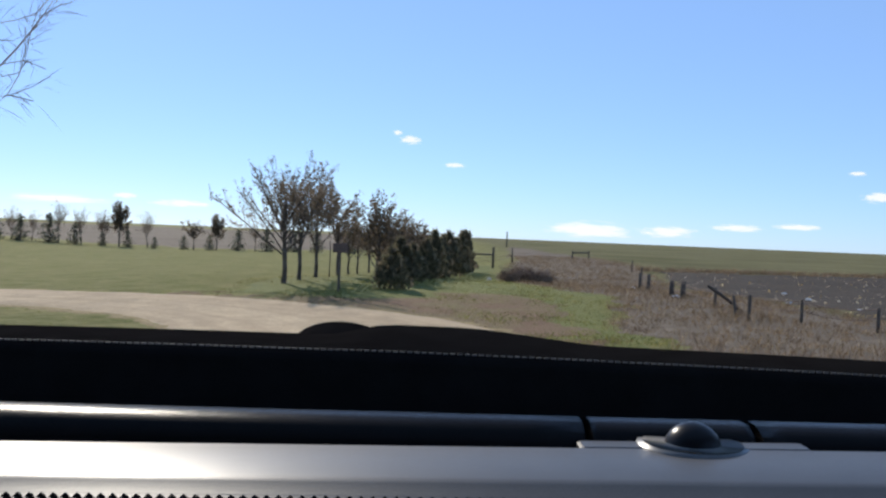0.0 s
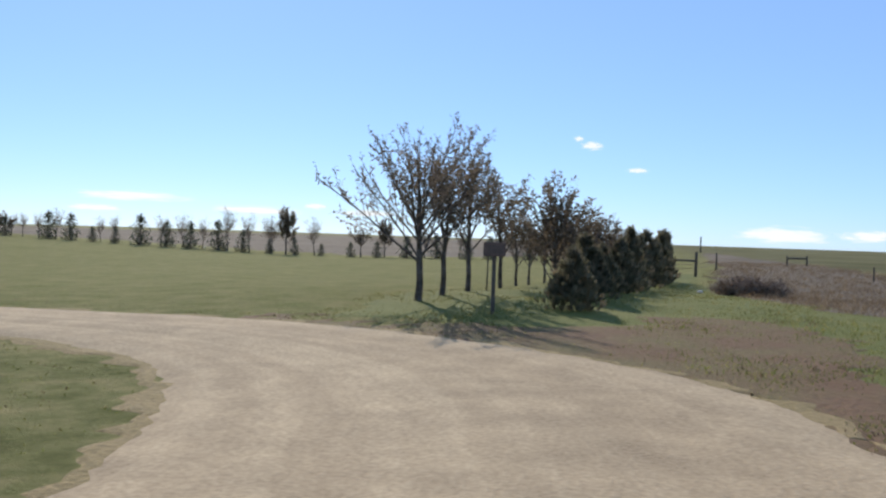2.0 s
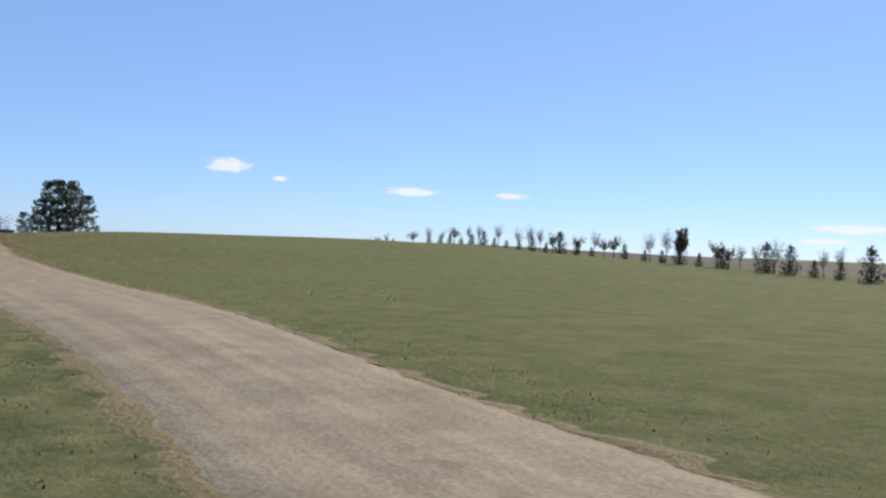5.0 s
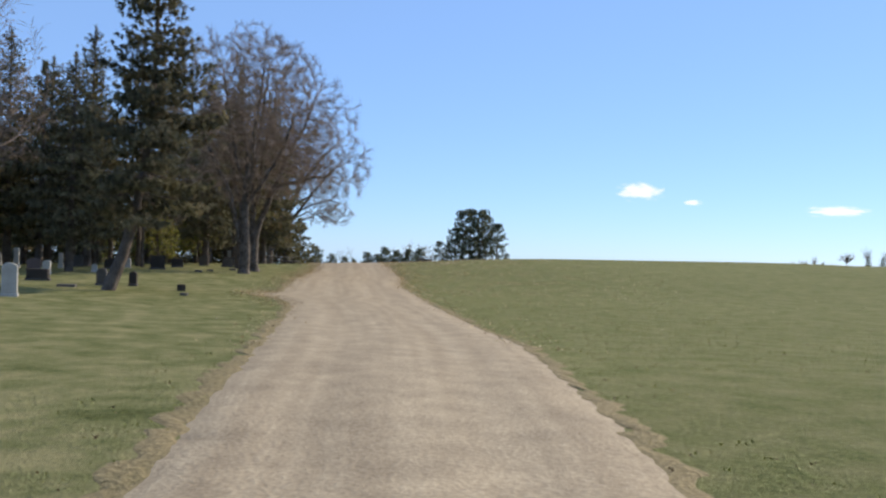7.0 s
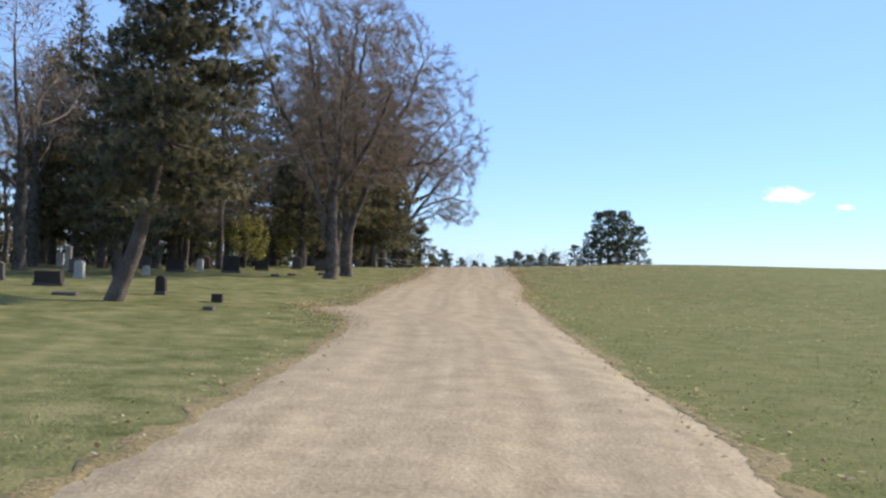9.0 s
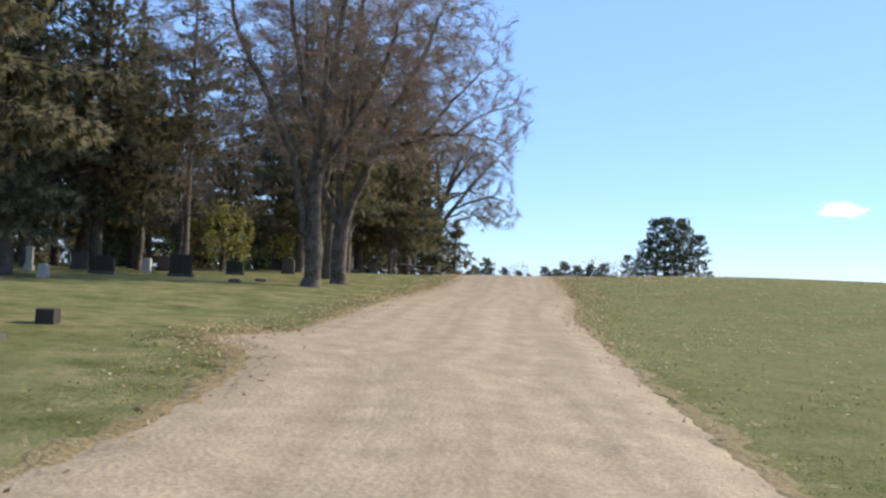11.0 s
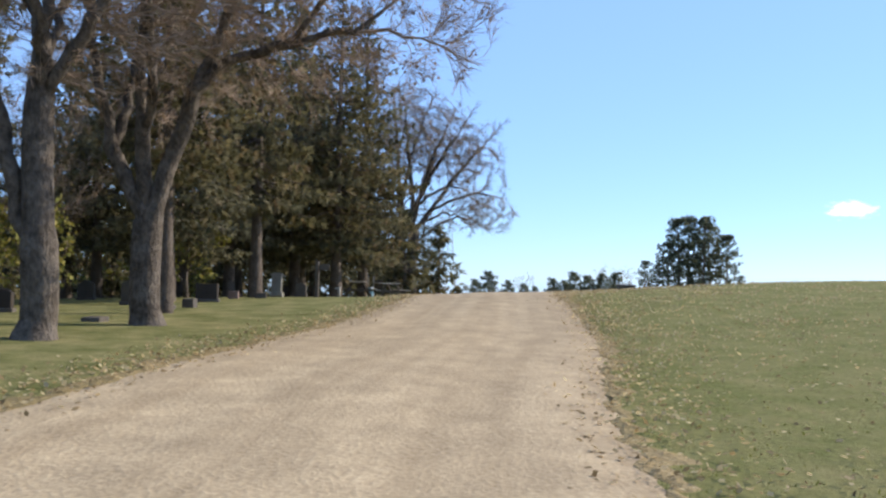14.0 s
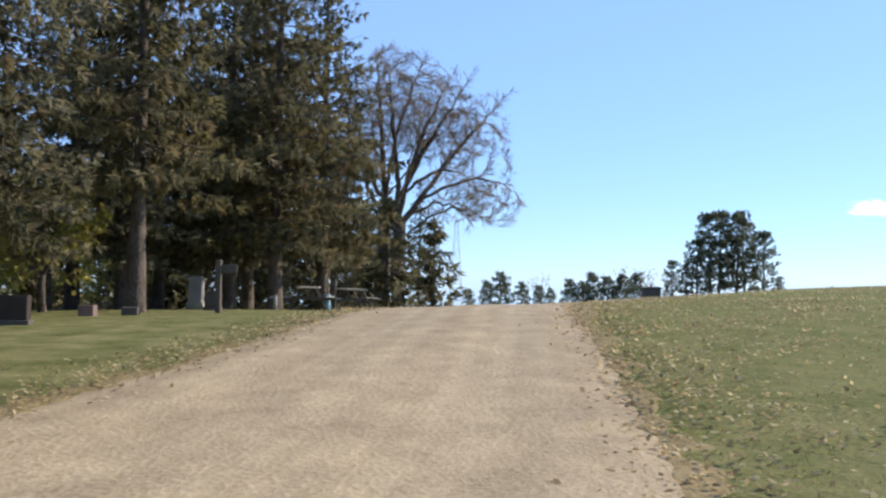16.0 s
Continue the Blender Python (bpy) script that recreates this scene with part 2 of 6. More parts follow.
WOOD_PALE = surface("pale_worn_boards", [(0.3, (0.28, 0.25, 0.21)), (0.7, (0.5, 0.455, 0.39))], [(0.3, (0.3, 0.265, 0.22)), (0.7, (0.46, 0.42, 0.36))], 25, 2.0, 0.85, 0.5, 0.006)
GALVANISED = surface("galvanised_steel", [(0.3, (0.42, 0.43, 0.44)), (0.7, (0.62, 0.63, 0.64))], [(0.3, (0.45, 0.45, 0.45)), (0.7, (0.6, 0.6, 0.6))], 20, 2.0, 0.5, 0.1, 0.003, 0.5, 0.7)
RUSTY = surface("rusty_wire", [(0.3, (0.07, 0.045, 0.035)), (0.7, (0.2, 0.12, 0.085))], [(0.3, (0.1, 0.07, 0.05)), (0.7, (0.18, 0.12, 0.09))], 30, 3.0, 0.8, 0.2, 0.003)
PALE_STONE = surface("pale_field_stone", [(0.3, (0.45, 0.43, 0.40)), (0.7, (0.74, 0.72, 0.68))], [(0.3, (0.5, 0.48, 0.44)), (0.7, (0.7, 0.68, 0.63))], 14, 2.0, 0.85, 0.6, 0.02)
BLUE_PAINT = surface("faded_blue_paint", [(0.3, (0.16, 0.32, 0.42)), (0.7, (0.25, 0.42, 0.5))], [(0.3, (0.18, 0.34, 0.44)), (0.7, (0.28, 0.44, 0.52))], 30, 3.0, 0.6, 0.15, 0.004)


def cloud_material():
    """Bright vapour that thins out towards a ragged rim; emission stands for its sunlight."""
    m, nt, bsdf = nodes_of("cloud_self_lit")
    tc = nt.nodes.new("ShaderNodeTexCoord")
    flat = nt.nodes.new("ShaderNodeVectorMath")
    flat.operation = "MULTIPLY"
    flat.inputs[1].default_value = (1.0, 0.0, 1.0)
    nt.links.new(tc.outputs["Object"], flat.inputs[0])
    ln = nt.nodes.new("ShaderNodeVectorMath")
    ln.operation = "LENGTH"
    nt.links.new(flat.outputs["Vector"], ln.inputs[0])
    info = nt.nodes.new("ShaderNodeObjectInfo")
    shift = nt.nodes.new("ShaderNodeVectorMath")
    shift.operation = "ADD"
    nt.links.new(tc.outputs["Object"], shift.inputs[0])
    nt.links.new(info.outputs["Location"], shift.inputs[1])
    n = nt.nodes.new("ShaderNodeTexNoise")
    n.inputs["Scale"].default_value, n.inputs["Detail"].default_value = 2.3, 5
    nt.links.new(shift.outputs["Vector"], n.inputs["Vector"])
    sub = nt.nodes.new("ShaderNodeMath")
    sub.operation = "MULTIPLY_ADD"
    sub.inputs[1].default_value = 1.5
    nt.links.new(n.outputs["Fac"], sub.inputs[0])
    neg = nt.nodes.new("ShaderNodeMath")
    neg.operation = "MULTIPLY_ADD"
    neg.inputs[1].default_value, neg.inputs[2].default_value = -1.25, 0.0
    nt.links.new(ln.outputs["Value"], neg.inputs[0])
    nt.links.new(neg.outputs["Value"], sub.inputs[2])
    fade = nt.nodes.new("ShaderNodeMapRange")
    fade.interpolation_type = "SMOOTHSTEP"
    fade.inputs["From Min"].default_value, fade.inputs["From Max"].default_value = -0.35, 0.35
    fade.inputs["To Max"].default_value = 0.85
    nt.links.new(sub.outputs["Value"], fade.inputs["Value"])
    # the sunlit white is emitted by the cloud itself
    glow = nt.nodes.new("ShaderNodeEmission")
    glow.inputs["Color"].default_value, glow.inputs["Strength"].default_value = (1.0, 1.0, 1.0, 1), 1.0
    clear = nt.nodes.new("ShaderNodeBsdfTransparent")
    mx = nt.nodes.new("ShaderNodeMixShader")
    nt.links.new(fade.outputs["Result"], mx.inputs["Fac"])
    nt.links.new(clear.outputs["BSDF"], mx.inputs[1])
    nt.links.new(glow.outputs["Emission"], mx.inputs[2])
    nt.links.new(mx.outputs["Shader"], nt.nodes["Material Output"].inputs["Surface"])
    return m


CLOUD = cloud_material()


# ---- mesh helpers ----
class Shape:
    """Collects vertices and faces of one mesh."""

    def __init__(self):
        self.v, self.f, self.m = [], [], []

    def tube(self, pts, rads, n=6, slot=0, cap=False):
        base = len(self.v)
        for i, (p, r) in enumerate(zip(pts, rads)):
            d = (pts[min(i + 1, len(pts) - 1)] - pts[max(i - 1, 0)])
            d = d.normalized() if d.length > 1e-9 else Vector((0, 0, 1))
            a = d.cross(Vector((0.31, 0.95, 0.07))).normalized()
            b = d.cross(a)
            for k in range(n):
                t = 2 * math.pi * k / n
                self.v.append(p + r * (math.cos(t) * a + math.sin(t) * b))
        for i in range(len(pts) - 1):
            for k in range(n):
                k2 = (k + 1) % n
                self.f.append((base + i * n + k, base + i * n + k2, base + (i + 1) * n + k2, base + (i + 1) * n + k))
                self.m.append(slot)
        if cap:
            self.f += [tuple(base + k for k in range(n))[::-1], tuple(base + (len(pts) - 1) * n + k for k in range(n))]
            self.m += [slot, slot]

    def blade(self, p, d, side, length, width, slot=0, bend=0.0):
        base = len(self.v)
        mid = p + d * length * 0.5
        tip = p + d * length - Vector((0, 0, bend * length))
        self.v += [p, mid + side * width * 0.5, tip, mid - side * width * 0.5]
        self.f.append((base, base + 1, base + 2, base + 3))
        self.m.append(slot)

    def clump(self, c, d, face, n, length, width, wild, rng, slot=0):
        """A tuft: leaves that spring from one point along d and turn their flat sides towards face."""
        hub = len(self.v)
        self.v.append(c)
        for _ in range(n):
            w = (d + rand_unit(rng) * wild).normalized()
            side = w.cross(face + rand_unit(rng) * 0.5)
            side = side.normalized() if side.length > 1e-4 else w.orthogonal().normalized()
            ln, b = length * rng.uniform(0.6, 1.25), len(self.v)
            wd = width * rng.uniform(0.7, 1.3)
            self.v += [c + w * ln * rng.uniform(0.35, 0.6) + side * wd, c + w * ln]
            self.f.append((hub, b, b + 1))
            self.m.append(slot)

    def box(self, centre, size, slot=0, turn=None, bevel=0.0):
        hx, hy, hz = size[0] / 2, size[1] / 2, size[2] / 2
        bv = min(bevel, hx * 0.9, hy * 0.9, hz * 0.9)
        c = Vector(centre)
        base = len(self.v)
        if bv <= 0:
            rings = [(-hz, hx, hy), (hz, hx, hy)]
        else:
            rings = [(-hz, hx - bv, hy - bv), (-hz + bv, hx, hy), (hz - bv, hx, hy), (hz, hx - bv, hy - bv)]
        for z, a, b in rings:
            e = bv if bv > 0 else 0
            loop = [(-a, -b + e), (-a + e, -b), (a - e, -b), (a, -b + e), (a, b - e), (a - e, b), (-a + e, b), (-a, b - e)] if e else [(-a, -b), (a, -b), (a, b), (-a, b)]
            for x, y in loop:
                q = Vector((x, y, z))
                self.v.append(c + (turn @ q if turn is not None else q))
        n = 8 if bv > 0 else 4
        for i in range(len(rings) - 1):
            for k in range(n):
                k2 = (k + 1) % n
                self.f.append((base + i * n + k, base + i * n + k2, base + (i + 1) * n + k2, base + (i + 1) * n + k))
                self.m.append(slot)
        self.f += [tuple(base + k for k in range(n))[::-1], tuple(base + (len(rings) - 1) * n + k for k in range(n))]
        self.m += [slot, slot]

    def mesh(self, name, mats, smooth=True):
        me = bpy.data.meshes.new(name)
        me.from_pydata([tuple(p) for p in self.v], [], self.f)
        for mt in mats:
            me.materials.append(mt)
        if len(mats) > 1:
            me.polygons.foreach_set("material_index", self.m)
        me.polygons.foreach_set("use_smooth", [smooth] * len(me.polygons))
        me.update()
        return me


def part(name, shape, mats, parent, label="", smooth=True):
    ob = new(name, shape.mesh(name, mats if isinstance(mats, list) else [mats], smooth))
    if parent is not None:
        ob.parent = parent
    if label:
        ob["label"] = label
    return ob


def root(name, label, category, group=""):
    ob = new(name)
    ob.empty_display_size = 0.2
    return tagged(ob, label, category, group)


# ---- ground ----
CONTROL = np.array([
    (0,0,0), (0,-25,0), (-3,14,-.3), (-9.5,19.6,-.33), (-18.7,22.5,-.4), (-31,24,-.7), (-43,25.5,-.72),
    (-56,27.5,-.55), (-65,27,-.25), (-72,27.5,.09), (-84,28,-.1), (-110,30,-1.7), (-44,17,-.5), (-60,21,-.25), (-72,20,-.12),
    (-85,20,-.25), (-50,0,-.5), (-20,3,-.2), (-4,24,0), (2,36,-.28), (7,34,-.33), (6.4,26,-.12),
    (9,68,0), (8,120,.3), (-25,79,-.7), (-66,91,0), (-125,108,1.1), (-92,75,1.07), (-84,52,.75), (-82,38,.56),
    (-100,43,.4), (-92,98.5,.45), (30,40,-.2)])


def make_ground():
    ring = np.array([(450 * math.cos(a), 450 * math.sin(a), 0.2 - 17 * max(0, math.cos(a - 3.1)) ** 8) for a in np.linspace(0, 2 * math.pi, 24, endpoint=False)])
    c = np.vstack([CONTROL, ring])
    d = np.hypot(c[:, None, 0] - c[None, :, 0], c[:, None, 1] - c[None, :, 1])
    n = len(c)
    one = np.ones((n, 1))
    w = np.linalg.solve(np.block([[np.sqrt(d * d + 64) + 0.02 * np.eye(n), one], [one.T, np.zeros((1, 1))]]), np.r_[c[:, 2], 0])

    def height(x, y):
        x, y = np.asarray(x, float), np.asarray(y, float)
        s = np.maximum(np.hypot(x, y) / 450, 1)
        x, y = x / s, y / s
        r = np.hypot(x[..., None] - c[:, 0], y[..., None] - c[:, 1])
        return (np.sqrt(r * r + 64) @ w[:-1] + w[-1]) * s
    return height


height = make_ground()


def ground_z(x, y):
    return float(height(x, y))


def spaced(lo, hi, step, far):
    inner = list(np.arange(lo, hi + 1e-6, step))
    out, s = [], step
    x = hi
    while x < far:
        s *= 1.18
        x += s
        out.append(x)
    low, s, x = [], step, lo
    while x > -far:
        s *= 1.18
        x -= s
        low.append(x)
    return np.array(low[::-1] + inner + out)


def sheet(name, xs, ys, lift, mat, keep=None, rough=0.0):
    """A grid that follows the ground; keep(x, y) says which cells are there."""
    gx, gy = np.meshgrid(xs, ys)
    z = height(gx, gy) + lift
    if rough:
        z = z + np.array([[noise.noise((x * 0.9, y * 0.9, 3.0)) * rough for x in xs] for y in ys])
    nx = len(xs)
    vs = np.stack([gx.ravel(), gy.ravel(), z.ravel()], 1)
    fs = []
    for j in range(len(ys) - 1):
        for i in range(nx - 1):
            if keep is None or keep((xs[i] + xs[i + 1]) / 2, (ys[j] + ys[j + 1]) / 2):
                a = j * nx + i
                fs.append((a, a + 1, a + nx + 1, a + nx))
    met = collections.Counter(k for q in fs for k in q)
    if keep is not None:
        for k, n in met.items():
            if n < 4:
                vs[k, 2] -= lift + 0.05
    used = sorted(met)
    at = {k: n for n, k in enumerate(used)}
    me = bpy.data.meshes.new(name)
    me.from_pydata(vs[used].tolist(), [], [tuple(at[k] for k in q) for q in fs])
    me.materials.append(mat)
    me.polygons.foreach_set("use_smooth", [True] * len(me.polygons))
    return new(name, me)


ground = tagged(sheet("ground", spaced(-130, 35, 1.25, 4300), spaced(-35, 135, 1.25, 4300), 0.0, LAWN),
                "mown green lawn with drier patches, gently rolling", "lawn", kind="structure")


def wob(x, y, s, a):
    return a * noise.noise((x * s, y * s, 1.7))


def along(pts, step):
    """Points every step metres on a Catmull-Rom line."""
    p = [Vector(q) for q in pts]
    p = [2 * p[0] - p[1]] + p + [2 * p[-1] - p[-2]]
    out = []
    for i in range(1, len(p) - 2):
        n = max(2, int((p[i + 1] - p[i]).length / step))
        for k in range(n):
            t = k / n
            a, b, c, d = p[i - 1], p[i], p[i + 1], p[i + 2]
            out.append(0.5 * (2 * b + (c - a) * t + (2 * a - 5 * b + 4 * c - d) * t * t + (3 * b - a - 3 * c + d) * t ** 3))
    out.append(p[-2])
    return out


def strip(name, left, right, lift, mat, ragged, crown=0.0, cols=8, step=0.5):
    """A ribbon between two lines on the ground, with uneven edges."""
    n = max(len(left), len(right)) * 40
    la, ra = along([(x, y, 0) for x, y in left], 0.1), along([(x, y, 0) for x, y in right], 0.1)

    def even(line, count):
        d = np.r_[0, np.cumsum([(line[i + 1] - line[i]).length for i in range(len(line) - 1)])]
        t = np.linspace(0, d[-1], count)
        return np.stack([np.interp(t, d, [q[k] for q in line]) for k in range(2)], 1)
    total = sum((la[i + 1] - la[i]).length for i in range(len(la) - 1))
    count = int(total / step)
    a, b = even(la, count), even(ra, count)
    vs, fs = [], []
    for i in range(count):
        e1, e2 = wob(a[i][0], a[i][1], 0.9, ragged * 0.6) + wob(a[i][0], a[i][1], 3.1, ragged * 0.9), wob(b[i][0], b[i][1], 0.9, ragged * 0.6) + wob(b[i][0], b[i][1], 3.1, ragged * 0.9)
        w = np.linalg.norm(b[i] - a[i])
        for k in range(cols + 1):
            s = k / cols
            s2 = s + (1 - s) * e1 / w - s * e2 / w
            q = a[i] * (1 - s2) + b[i] * s2
            rut = -0.025 * (math.exp(-((s - 0.3) / 0.07) ** 2) + math.exp(-((s - 0.7) / 0.07) ** 2)) if crown else 0
            edge = -0.03 if k in (0, cols) else 0.0
            vs.append((q[0], q[1], ground_z(q[0], q[1]) + lift + crown * (1 - (2 * s - 1) ** 2) + rut + edge))
    for i in range(count - 1):
        for k in range(cols):
            j = i * (cols + 1) + k
            fs.append((j, j + 1, j + cols + 2, j + cols + 1))
    me = bpy.data.meshes.new(name)
    me.from_pydata(vs, [], fs)
    me.materials.append(mat)
    me.polygons.foreach_set("use_smooth", [True] * len(me.polygons))
    uv = me.uv_layers.new(name="lane")
    for q in me.loops:
        row, col = divmod(q.vertex_index, cols + 1)
        uv.data[q.index].uv = (col / cols, row * step)
    return new(name, me)


ROAD_L = [(-2.6, -25), (-2.7, -8), (-2.8, 2), (-3.0, 9.5), (-4.2, 14.6), (-6.6, 17.3), (-10.5, 18.5), (-17, 19.5), (-28, 20.6), (-40, 21.8), (-43.8, 21.7), (-45.6, 20.9), (-47.6, 21.9), (-54, 22.7), (-59, 23.4), (-66, 24.6), (-72, 25.4), (-80, 26.2), (-100, 29.5)]
ROAD_R = [(1.9, -25), (1.9, -8), (2.0, 2), (2.0, 9.5), (0.9, 15.6), (-1.5, 18.2), (-5.0, 20.0), (-12.5, 21.7), (-28, 25.3), (-33.3, 26.0), (-41, 26.65), (-51, 27.5), (-56, 28.0), (-62, 29.0), (-69, 29.6), (-74, 30.0), (-82, 31.2), (-100, 34.2)]
road = tagged(strip("road", ROAD_L, ROAD_R, 0.03, GRAVEL, 0.13, crown=0.05, cols=14, step=0.18),
              "pale tan gravel lane with wheel ruts and ragged edges", "road", kind="structure")
for nm, line, w in (("verge_inner", ROAD_L, 0.24), ("verge_outer", ROAD_R, -0.2)):
    a = [(x, y) for x, y in line]
    off = []
    for i, (x, y) in enumerate(a):
        x0, y0 = a[max(i - 1, 0)]
        x1, y1 = a[min(i + 1, len(a) - 1)]
        ln = math.hypot(x1 - x0, y1 - y0)
        off.append((x - (y1 - y0) / ln * w, y + (x1 - x0) / ln * w))
    off2 = [(2 * x - u, 2 * y - v) for (x, y), (u, v) in zip(a, off)]
    tagged(strip(nm, off, off2, 0.014, DIRT_EDGE, 0.42, cols=4, step=0.12), "strip of bare dirt, dead grass and leaves beside the gravel", "verge", kind="structure")


def inside(poly, x, y):
    hit = False
    for (x0, y0), (x1, y1) in zip(poly, poly[1:] + poly[:1]):
        if (y0 > y) != (y1 > y) and x < (x1 - x0) * (y - y0) / (y1 - y0) + x0:
            hit = not hit
    return hit


def region(poly, ragged, s):
    return lambda x, y: inside(poly, x + wob(x, y, s, ragged) + wob(x, y, 4 * s, ragged * 0.5), y + wob(y, x, s, ragged) + wob(y, x, 4 * s, ragged * 0.5))


LUSH_ZONE = [(-4.6, 20.6), (-1.0, 19.4), (2.6, 12.0), (3.6, 18), (4.4, 24), (3.2, 29), (2.6, 34), (2.2, 42), (3.0, 54), (0.6, 54), (-0.8, 40), (-2.0, 30), (-4.6, 25)]
tagged(sheet("lush_strip", np.arange(-6, 6, 0.2), np.arange(11, 56, 0.2), 0.006, LUSH, region(LUSH_ZONE, 0.8, 0.45)),
              "fresh green grass strip beside the avenue", "grass", kind="structure")
DIRT_ZONE = [(2.0, 12.0), (2.5, 12.0), (2.5, 16.0), (2.5, 20.0), (2.0, 22.8), (0.6, 22.6), (-0.4, 20.6), (-3.0, 20.4), (-6.0, 21.0), (-6.0, 19.4), (-1.6, 17.6), (1.0, 15.0)]
dirt = tagged(sheet("bare_patch", np.arange(-7, 3.5, 0.1), np.arange(11, 24, 0.1), 0.011, RED_DIRT,
                    region(DIRT_ZONE, 0.9, 0.9)),
              "reddish brown patch of dead weeds in the grass", "dirt patch", kind="structure")
WEED_ZONE = [(2.6, 12.0), (3.4, 18), (4.2, 24), (3.0, 29), (2.6, 34), (2.3, 42), (4.5, 60), (8.0, 118), (10, 118), (12.5, 60), (9.5, 40), (9.6, 30), (9.0, 18), (7.5, 8), (4.0, 8)]
tagged(sheet("weed_strip", np.arange(1, 14, 0.16), np.r_[np.arange(6, 30, 0.16), np.arange(30, 120, 0.4)], 0.012, DRY_FIELD, region(WEED_ZONE, 0.9, 0.5)),
                      "strip of dry brown weeds along the fence line", "weeds", kind="structure")
SOIL = [(8.5, 8), (9.3, 18), (9.8, 30), (9.6, 40), (12, 54), (60, 60), (60, -20), (8.5, -20)]
soil = tagged(sheet("tilled_field", np.arange(7, 61, 0.6), np.arange(-20, 62, 0.6), 0.035, STUBBLE, region(SOIL, 0.8, 0.3), rough=0.03),
              "dark tilled field with pale crop stubble", "field", kind="structure")
FAR_DRY = [(-14, 80), (-30, 86), (-48, 91), (-70, 98), (-100, 107), (-150, 124), (-150, 330), (4, 330), (4, 125), (-2, 90)]
tagged(sheet("far_field", np.arange(-152, 6, 3.0), np.arange(82, 331, 3.0), 0.05, DRY_FIELD, region(FAR_DRY, 2.5, 0.1)),
                 "brown dry field beyond the row of young trees", "field", kind="structure")


# ---- trees ----
def rand_unit(rng):
    z, t = rng.uniform(-1, 1), rng.uniform(0, 2 * math.pi)
    s = math.sqrt(1 - z * z)
    return Vector((s * math.cos(t), s * math.sin(t), z))


def spruce(seed, h, base, rmax, lean=(0.0, 0.0), shape="cone", trunk_r=0.16, gap=0.34, step=0.24, tuft=12, leaf=(0.26, 0.075), droop=0.3, ragged=0.3, hang=0.35):
    """Trunk and crown of a spruce: whorls of sagging boughs, each with side sprays that end in hanging tufts."""
    rng = random.Random(seed)
    wood, green = Shape(), Shape()
    axis = [Vector((lean[0], lean[1], 0)) * (1 - (1 - t) ** 4) + Vector((0, 0, h * t)) + Vector((math.sin(3 * t + seed), math.cos(2.3 * t + seed), 0)) * 0.05 * h / 8 * t for t in [i / 10 for i in range(11)]]
    wood.tube(axis, [trunk_r * (1.35 if i == 0 else 1.1 if i == 1 else 1 - 0.093 * i) + 0.012 for i in range(11)], 9)

    def on_axis(z):
        t = min(max(z / h, 0), 1) * 10
        i = min(int(t), 9)
        return axis[i].lerp(axis[i + 1], t - i)
    z = base
    while z < h * 0.985:
        u = (z - base) / (h - base)
        if shape == "cone":
            r = rmax * (1 - u) ** 0.85 * (0.7 + 0.3 * min(1, u * 5))
        elif shape == "spire":
            r = rmax * (1 - u) ** 0.5 * (0.66 + 0.34 * min(1, u * 4))
        else:
            r = rmax * (1 - u ** 2.0) ** 0.9 * (0.62 + 0.38 * min(1, u * 4))
        n = rng.randint(5, 6)
        off = rng.uniform(0, 6.28)
        for k in range(n):
            az = off + 6.283 * k / n + rng.uniform(-0.4, 0.4)
            ln = r * rng.uniform(1 - ragged * 1.3, 1 + ragged * 0.6) + 0.12
            slope = -droop + (droop + 0.5) * u ** 1.3 + rng.uniform(-0.12, 0.12)
            out = Vector((math.cos(az), math.sin(az), 0))
            side = out.cross(Vector((0, 0, 1)))
            start = on_axis(z + rng.uniform(-0.5, 0.5) * gap)

            def at(t):
                return start + out * ln * t + Vector((0, 0, ln * (slope * t + 0.2 * t ** 3)))
            wood.tube([at(t) for t in (0, 0.35, 0.7, 1.0)], [0.012 + 0.012 * ln, 0.01 + 0.007 * ln, 0.008, 0.004], 3)
            many = max(2, int(ln * 0.8 / step))
            for i in range(many + 1):
                t = 0.22 + 0.78 * (i + rng.uniform(-0.25, 0.25)) / many
                p = at(min(t, 1.02))
                reach = 0.42 * ln * min(1.0, 1.35 - t) * (1 if i < many else 0)
                spots = [0.0]
                q = step * 0.9
                while q < reach:
                    spots += [q, -q]
                    q += step
                for q in spots:
                    q *= rng.uniform(0.75, 1.2)
                    c = p + side * q - Vector((0, 0, abs(q) * 0.3 + rng.random() * hang * 0.35)) + out * abs(q) * 0.45
                    d = (out * 0.8 + side * (0.9 if q > 0 else -0.9 if q < 0 else 0) - Vector((0, 0, hang * rng.uniform(0.3, 1.6)))).normalized()
                    k1 = rng.uniform(0.8, 1.2) * min(1.0, 0.55 + ln * 0.4)
                    green.clump(c, d, out * 0.55 + Vector((0, 0, 0.75)), tuft, leaf[0] * k1, leaf[1] * k1, 0.85, rng)
        z += gap * rng.uniform(0.75, 1.2) * (1.0 if u < 0.8 else 0.65)
    top = on_axis(h)
    for i in range(5):
        green.clump(top - Vector((0, 0, 0.14 * i)), Vector((0, 0, 1)), Vector((1, 0, 0.3)), tuft, leaf[0], leaf[1] * 0.8, 0.7, rng)
    return wood, green


